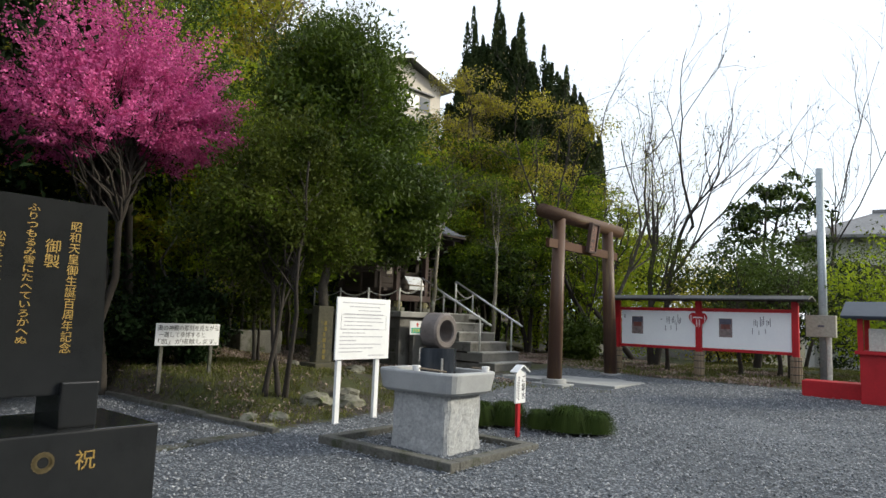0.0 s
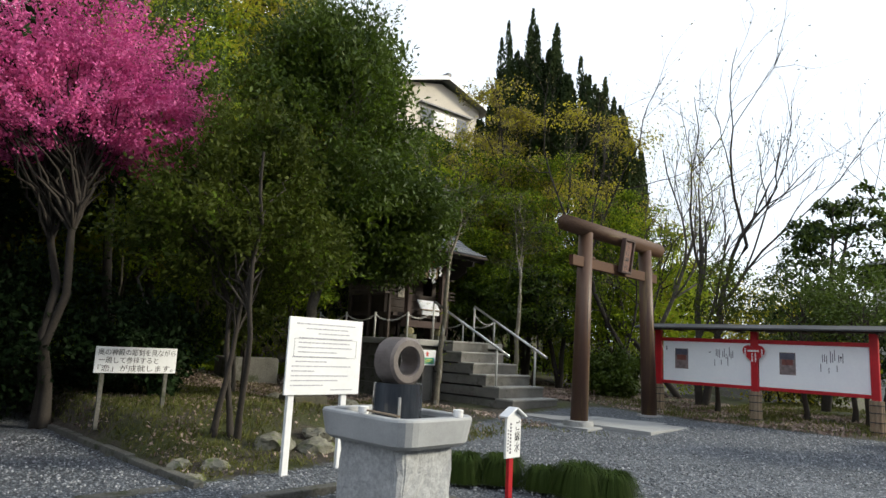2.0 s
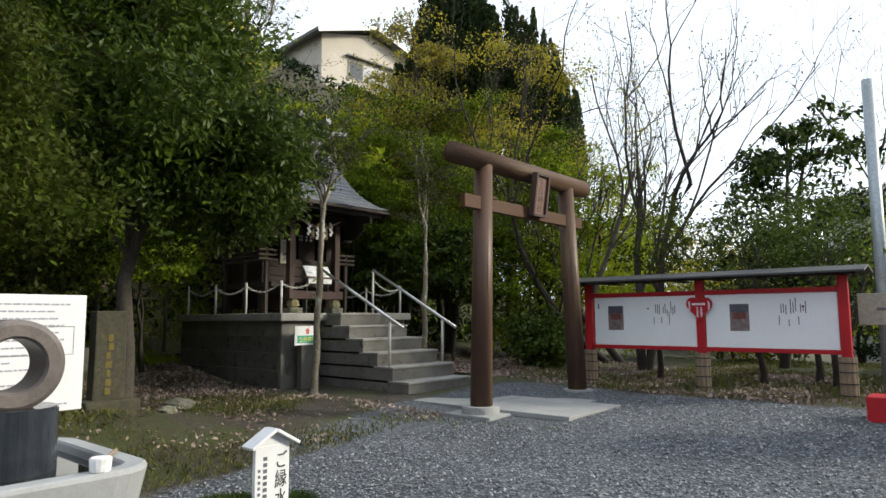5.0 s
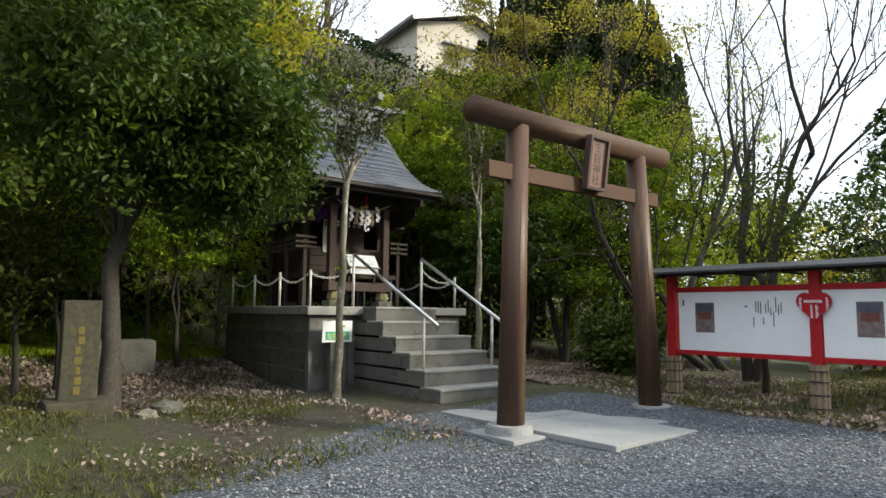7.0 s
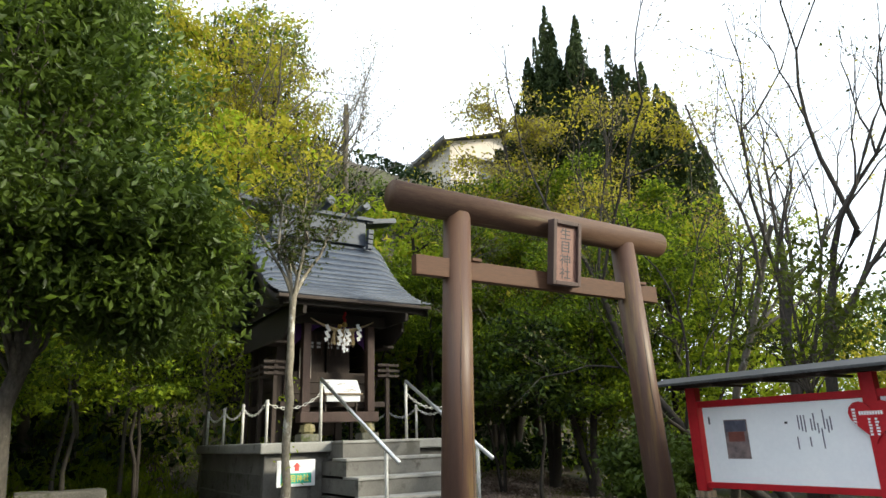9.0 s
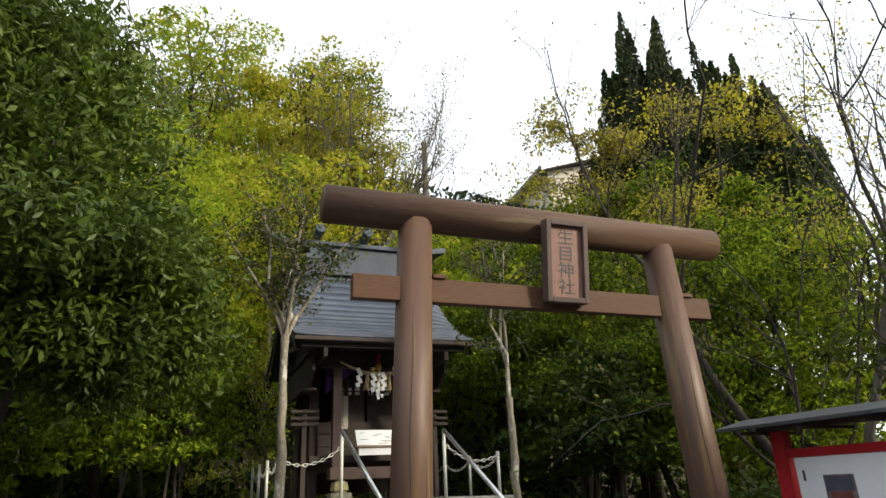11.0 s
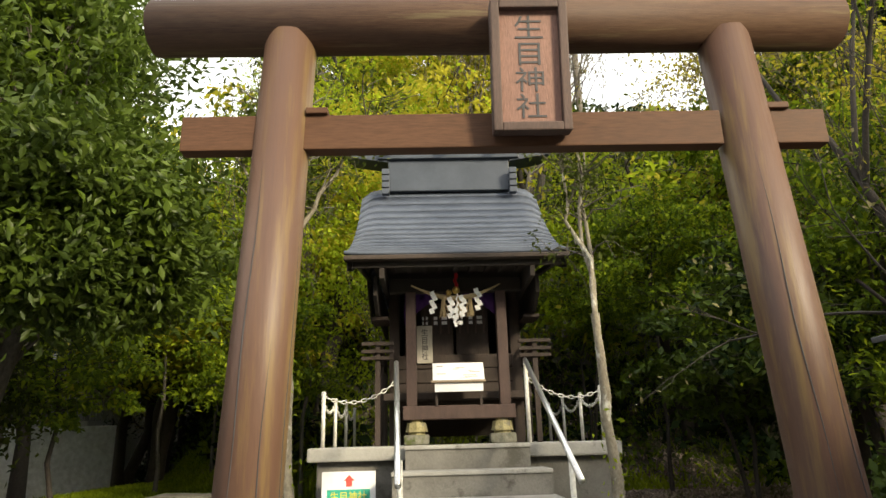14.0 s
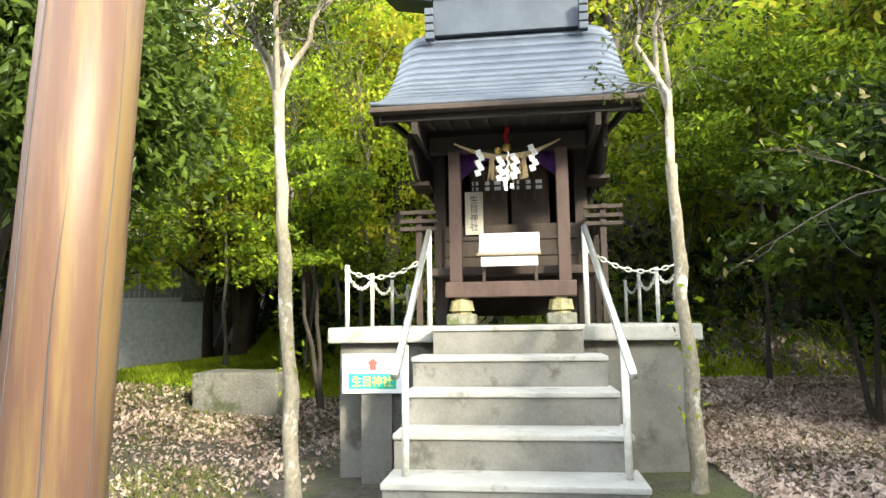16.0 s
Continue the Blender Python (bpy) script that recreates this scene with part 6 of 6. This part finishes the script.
# saplings behind the notice board
for k, (x, y, h, mat) in enumerate(((-5.9, 15.4, 3.0, L_OLIVE), (-4.3, 15.5, 2.6, L_EVERGREEN), (-3.7, 16.4, 2.9, L_EVERGREEN), (-3.3, 15.6, 2.6, L_EVERGREEN))):
    zz = gz(x, y)
    leafy_tree("sapling", (x, y, zz), (x, y, zz + h * 0.85), [(x, y, zz + h * 0.8, 0.6, 0.6, h * 0.2)], mat, "small evergreen sapling behind the notice board", np.random.default_rng(180 + k), 0.08, 36, 40, 0.14, 0.055, M_BARK_DARK, first=0.5, group="saplings behind the board", limb_n=30, spray=0.25)

# ---- wood on the hillside: a few kinds, repeated ----
KINDS = []
for k, (mat, r, h, n, size, lab, second) in enumerate((
        (L_SPRING, 2.4, 5.2, 7600, 0.12, "broad tree in bright spring leaf on the hillside", (L_YELLOW, 0.25)), (L_YELLOW, 2.2, 5.2, 7000, 0.12, "tree with yellow-green young leaves on the hillside", (L_SPRING, 0.3)), (L_GREEN, 2.4, 5.4, 7600, 0.13, "mid-green leafy tree on the hillside", (L_SPRING, 0.3)),
        (L_OLIVE, 2.3, 5.6, 7600, 0.13, "olive-green leafy tree on the hillside", (L_GREEN, 0.25)), (L_SHADE_DARK, 2.4, 5.2, 9000, 0.13, "dark evergreen tree on the hillside", None), (L_BROWN, 2.0, 5.8, 2600, 0.09, "brownish budding tree on the hillside", (L_YELLOW, 0.3)))):
    KINDS.append((lab, fan_tree("hillside_tree", (0, 0, 0), h, r, mat, lab, 200 + k, 20, 7, n, size, 0.28, 0.09, second=second, group="trees of the hillside", stems=2, flat=0.3)))

rng = np.random.default_rng(77)
used = set()
spots = []
for row, (d, step) in enumerate(((1.2, 2.5), (3.6, 2.6), (6.2, 2.8), (9.0, 3.0), (12.2, 3.2))):
    y = -16.0
    while y < 22:
        x = -14.8 - d - 0.15 * max(0.0, y - 17) + rng.uniform(-0.8, 0.8)
        spots.append((x, y + rng.uniform(-0.7, 0.7), row, None))
        y += step
# single trees: dark ones behind the blossom, added to shade and fill, green ones below the house and behind the gate
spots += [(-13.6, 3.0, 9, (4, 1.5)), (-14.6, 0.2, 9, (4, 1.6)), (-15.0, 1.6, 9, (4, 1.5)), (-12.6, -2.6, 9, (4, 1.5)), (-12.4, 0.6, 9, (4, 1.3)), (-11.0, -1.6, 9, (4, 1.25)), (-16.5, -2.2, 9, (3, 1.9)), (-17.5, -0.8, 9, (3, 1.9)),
          (-15.2, 18.5, 9, (2, 1.35)), (-16.6, 19.8, 9, (0, 1.3)),
          (-18.4, 21.5, 9, (2, 1.0)), (-19.6, 22.6, 9, (0, 0.8)), (-20.8, 21.4, 9, (2, 0.75)), (-21.2, 23.0, 9, (3, 0.6)), (-17.4, 23.8, 9, (1, 1.2)), (-19.2, 25.6, 9, (0, 1.1)), (-16.0, 16.6, 9, (0, 1.3)), (-20.8, 13.8, 9, (5, 1.3)), (-22.0, 11.8, 9, (1, 1.25)), (-23.2, 9.4, 9, (0, 1.25)), (-17.2, 12.2, 9, (1, 1.2)), (-17.0, 9.6, 9, (1, 1.25)), (-21.5, 7.0, 9, (5, 1.3)), (-20.2, 5.2, 9, (1, 1.9)), (-16.9, 8.3, 9, (1, 1.2)), (-21.4, 3.9, 9, (0, 1.8)), (-22.5, 4.6, 9, (3, 1.3)), (-14.0, 36.0, 9, (2, 1.2)), (-9.0, 34.0, 9, (0, 1.0)), (-6.0, 36.0, 9, (4, 1.2)), (-11.0, 40.0, 9, (3, 1.3)), (1.5, 34.0, 9, (2, 1.1)), (5.0, 36.0, 9, (0, 1.2)), (-17.0, 34.0, 9, (1, 1.2)), (-3.0, 32.0, 9, (4, 0.9)), (7.5, 30.0, 9, (4, 1.1))]
for x, y, row, fixed in spots:
    # keep the house, its view and the paved corner free
    if fixed is None and ((row == 0 and 7.5 < y < 17) or (y > 15.2 and x < -17.2) or (-26 < x < -17 and -7 < y < 4.2) or (x > -22.5 and -2.2 < (12.28 + 0.517 * (x + 4.84)) - y < 5.2)):
        continue
    lo = rng.random()
    if fixed:
        kind, sc = fixed
    elif row == 0:
        kind = 4 if y < 7 else 2 if lo < 0.45 else 0
        sc = rng.uniform(0.6, 0.85)
    elif y < 7:
        kind = 4 if lo < 0.45 else 3 if lo < 0.85 else 5
        sc = rng.uniform(0.9, 1.25)
    else:
        kind = int(rng.choice([0, 1, 2, 3, 5], p=[0.36, 0.28, 0.16, 0.08, 0.12]))
        sc = rng.uniform(0.85, 1.1) if row < 3 else rng.uniform(0.55, 0.75)
    m = Matrix.Translation((x, y, gz(x, y) - 0.1)) @ Matrix.Rotation(rng.uniform(0, 6.28), 4, "Z")
    lab, src = KINDS[kind]
    if kind not in used:
        used.add(kind)
        src.matrix_basis = m
    else:
        c = copy_thing(src, m)
        c.scale = (sc, sc, sc * rng.uniform(0.95, 1.1))


def conifer(x, y, top_z, r, low_z, seed):
    """A cypress: dense upright plumes that end in separate narrow spires."""
    rng = np.random.default_rng(seed)
    zz = gz(x, y)
    t = thing("conifer", (x, y, zz), "tall dark cypress rising above the hillside", "tree", "cypresses above the slope")
    V, F = tubes([bent((x, y, zz - 0.2), (x, y, top_z - 1.0), 0.2, 0.04, rng, 8, 0.01)], 8)
    npart("trunk", V, F, M_BARK_DARK, t)
    P = []
    for k in range(40):
        a, q = rng.uniform(0, 6.28), math.sqrt(rng.random())
        px, py = x + q * r * math.cos(a), y + q * r * math.sin(a)
        top = top_z - (top_z - low_z) * (0.45 * q + 0.6 * rng.random() ** 1.4) if k else top_z
        if not k:
            px, py = x, y
        low = max(zz + 0.8, top - rng.uniform(2.2, 3.6))
        n = 480
        u = rng.random(n) ** 0.8
        rad = 0.34 * (1 - u) ** 0.7 * np.sqrt(rng.random(n)) + 0.012
        b = rng.uniform(0, 6.28, n)
        P.append(np.stack([px + rad * np.cos(b), py + rad * np.sin(b), low + (top - low) * u], 1))
    V, F = leaf_cards(np.concatenate(P), 0.17, rng, 0.35, 0.0, out=np.array([0, 0, 1.2]))
    npart("crown", V, F, L_CONIFER, t)


for k, (x, y, z, r, low) in enumerate(((-14.66, 20.36, 14.5, 0.75, 10.0), (-13.85, 20.8, 13.8, 0.8, 9.6), (-12.9, 21.0, 12.3, 0.9, 8.4), (-12.0, 21.2, 11.3, 0.9, 7.4), (-11.4, 21.4, 10.0, 0.7, 6.6), (-16.3, 20.4, 11.9, 0.8, 8.8), (-15.5, 21.2, 13.2, 0.8, 9.0), (-17.76, 22.71, 16.0, 0.8, 11.6))):
    conifer(x, y, z, r, low, 300 + k)

for k, (x, y, h, n) in enumerate(((-22.0, 10.3, 10.5, 0), (-23.5, 6.5, 7.5, 0), (-22.5, 13.2, 6.5, 200), (-19.6, 14.3, 8.0, 2200), (-20.4, 12.6, 7.5, 1800), (-21.0, 15.0, 5.0, 0))):
    bare_tree("bare_tree", (x, y, gz(x, y)), [(0, 0), (0.15, 0.1)], "leafless tree on the hilltop", np.random.default_rng(400 + k), h, 0.09, M_BARK, L_BROWN if n else None, n, group="bare trees on the hilltop", spread=0.35)


# ---- undergrowth, litter, grass, loose stones ----
def scatter(name, n, xr, yr, keep, size, mat, label, seed, aspect=0.5, up=0.3, lift=0.02, tall=False, thick=0.0):
    rng = np.random.default_rng(seed)
    P = np.stack([rng.uniform(*xr, n), rng.uniform(*yr, n)], 1)
    P = P[keep(P[:, 0], P[:, 1], rng)]
    zz = ground_z(P[:, 0], P[:, 1]) + lift + (rng.random(len(P)) * thick)
    C = np.concatenate([P, zz[:, None]], 1)
    V, F = leaf_cards(C, size, rng, aspect, up, 0.5, out=np.array([0, 0, 1.6]) if tall else None)
    ob = npart(name, V, F, mat)
    tagged(ob, label, name.replace("_", " "), kind="stuff")


def patchy(x, y, s, k):
    return np.array([noise.noise((a * s, b * s, k)) for a, b in zip(x, y)])


def open_view(x, y):
    """The clear strip between the yard and the white wall."""
    d = 12.28 + 0.517 * (x + 4.84) - y
    return (x < -12.8) & (x > -23) & (d > -1.6) & (d < 5.0)


def bed(x, y):
    off_kerb = ~((x > -6.4 - 0.25 * smooth((y - 8) / 2.4)) & (y < 13.7))
    return off_kerb & ((y > 4.65) | (x < -13)) & ~((x > -13.6) & (x < -8.0) & (y > 10.6) & (y < 13.7)) & ~((x > -8.2) & (x < -5) & (y > 10.7) & (y < 13.8))


scatter("leaf_litter", 62000, (-15, -6), (4.6, 18), lambda x, y, r: bed(x, y) & (patchy(x, y, 0.9, 3) + r.normal(size=len(x)) * 0.25 > -0.1 + 0.4 * ((y < 7.5) | ((x > -9) & (y < 10.2)))), 0.046, L_LITTER, "dry brown leaves strewn over the soil", 500, 0.6, 1.2, 0.03)
scatter("leaf_litter", 40000, (-18, -11.5), (6.0, 18), lambda x, y, r: (bed(x, y) | (x < -13.6)) & (patchy(x, y, 0.7, 5) + r.normal(size=len(x)) * 0.3 > -0.25), 0.065, L_LITTER, "dry brown leaves strewn over the foot of the slope", 509, 0.6, 1.2, 0.03)
scatter("leaf_litter", 9000, (-6, -1), (13.7, 19), lambda x, y, r: patchy(x, y, 0.9, 3) + r.normal(size=len(x)) * 0.25 > 0.0, 0.075, L_LITTER, "dry brown leaves strewn over the grass", 501, 0.6, 1.2, 0.03)
scatter("leaf_litter", 22000, (-13.2, -8.2), (13.7, 16.4), lambda x, y, r: bed(x, y) & (patchy(x, y, 0.8, 12) + r.normal(size=len(x)) * 0.3 > -0.35), 0.06, L_LITTER, "dry brown leaves strewn beside the stairs", 512, 0.6, 1.2, 0.035)
scatter("short_grass", 60000, (-14, -6), (4.6, 18), lambda x, y, r: bed(x, y) & (patchy(x, y, 0.7, 9) + r.normal(size=len(x)) * 0.15 > 0.08 - 0.35 * (y < 7.5)), 0.08, L_GRASS, "short sparse grass on the mossy soil", 502, 0.12, 0.0, 0.03, True)
scatter("short_grass", 26000, (-6.5, 3), (13.8, 22), lambda x, y, r: patchy(x, y, 0.6, 9) + r.normal(size=len(x)) * 0.2 > -0.1, 0.1, L_GRASS, "short grass behind the notice board", 503, 0.12, 0.0, 0.04, True)
scatter("short_grass", 3000, (-8.5, -5), (10.2, 14), lambda x, y, r: (patchy(x, y, 1.5, 4) > 0.15) & ~((x > -8.2) & (y > 10.7) & (y < 13.8)), 0.07, L_GRASS, "short grass beside the paving", 504, 0.12, 0.0, 0.02, True)
# undergrowth whose leaf colour carries the shade of the canopy
scatter("undergrowth", 60000, (-30, -13.4), (-12, 30), lambda x, y, r: (patchy(x, y, 0.35, 2) + r.normal(size=len(x)) * 0.3 > -0.1) & ~((x > -24) & (y < 4) & (y > -6)) & ~open_view(x, y) & ~((x > -15.5) & (y > 7) & (y < 17)), 0.22, L_SHADE_DARK, "low undergrowth on the wooded slope, coloured dark as in shade", 505, 0.5, 0.3, 0.05, False, 0.6)
scatter("undergrowth", 30000, (-24, -13.0), (2, 24), lambda x, y, r: (patchy(x, y, 0.5, 7) + r.normal(size=len(x)) * 0.3 > 0.1) & ~open_view(x, y) & ~((x > -15) & (y > 7) & (y < 17)), 0.16, L_GREEN, "low green undergrowth on the wooded slope", 506, 0.4, 0.3, 0.05, False, 0.4)


scatter("short_grass", 46000, (-23, -14.2), (8.5, 18), lambda x, y, r: patchy(x, y, 0.4, 8) + r.normal(size=len(x)) * 0.25 > -0.05, 0.2, L_SPRING, "bright green grass on the slope under the trees", 508, 0.14, 0.0, 0.04, True)
scatter("short_grass", 60000, (-21, -13.5), (2, 11), lambda x, y, r: np.abs(12.28 + 0.517 * (x + 4.84) - y + 0.9) < 2.3 + r.normal(size=len(x)) * 0.3, 0.17, L_SPRING, "bright green grass on the bank beside the white wall", 511, 0.14, 0.0, 0.04, True)
scatter("short_grass", 26000, (-23, -13.4), (0.5, 9.5), lambda x, y, r: patchy(x, y, 0.5, 8) + r.normal(size=len(x)) * 0.3 > -0.2, 0.14, L_GREEN, "green grass on the slope before the white wall", 507, 0.12, 0.0, 0.04, True)


def loose_stones():
    rng = np.random.default_rng(510)
    n = 46000
    P = np.stack([rng.uniform(-10, 1.5, n), rng.uniform(0.3, 13.6, n)], 1)
    x, y = P[:, 0], P[:, 1]
    ok = ((x > -6.3) | (y < 4.4)) & ~((x > -8.2) & (x < -5.2) & (y > 10.7) & (y < 13.8)) & ~((x > -4.6) & (x < -3.4) & (y < 2.1)) & ~((x > -4.9) & (x < -4.1) & (y > 5.0) & (y < 5.6))
    P = P[ok]
    n = len(P)
    s = rng.uniform(0.007, 0.017, n)
    zz = ground_z(P[:, 0], P[:, 1]) + 0.012
    octa = np.array([[1, 0, 0], [-1, 0, 0], [0, 1, 0], [0, -1, 0], [0, 0, 1], [0, 0, -1]], float)
    a = rng.uniform(0, 6.28, n)
    base = octa[None] * (s[:, None, None] * rng.uniform(0.6, 1.4, (n, 6, 1)))
    c, q = np.cos(a)[:, None], np.sin(a)[:, None]
    V = np.stack([base[..., 0] * c - base[..., 1] * q, base[..., 0] * q + base[..., 1] * c, base[..., 2] * 0.7], -1) + np.concatenate([P, zz[:, None]], 1)[:, None, :]
    f = np.array([[0, 2, 4], [2, 1, 4], [1, 3, 4], [3, 0, 4], [2, 0, 5], [1, 2, 5], [3, 1, 5], [0, 3, 5]])
    F = (np.arange(n)[:, None, None] * 6 + f[None]).reshape(-1, 3)
    m = bpy.data.materials.new("loose_gravel")
    m.use_nodes = True
    nt = m.node_tree
    geo = nt.nodes.new("ShaderNodeNewGeometry")
    nt.links.new(ramp(nt, geo.outputs["Random Per Island"], [(0, (0.1, 0.11, 0.125)), (0.6, (0.22, 0.235, 0.26)), (1, (0.45, 0.46, 0.48))]), nt.nodes["Principled BSDF"].inputs["Base Color"])
    nt.nodes["Principled BSDF"].inputs["Roughness"].default_value = 0.85
    tagged(npart("gravel", V.reshape(-1, 3), F, m), "loose blue-grey gravel stones on the yard", "gravel", kind="stuff")


loose_stones()
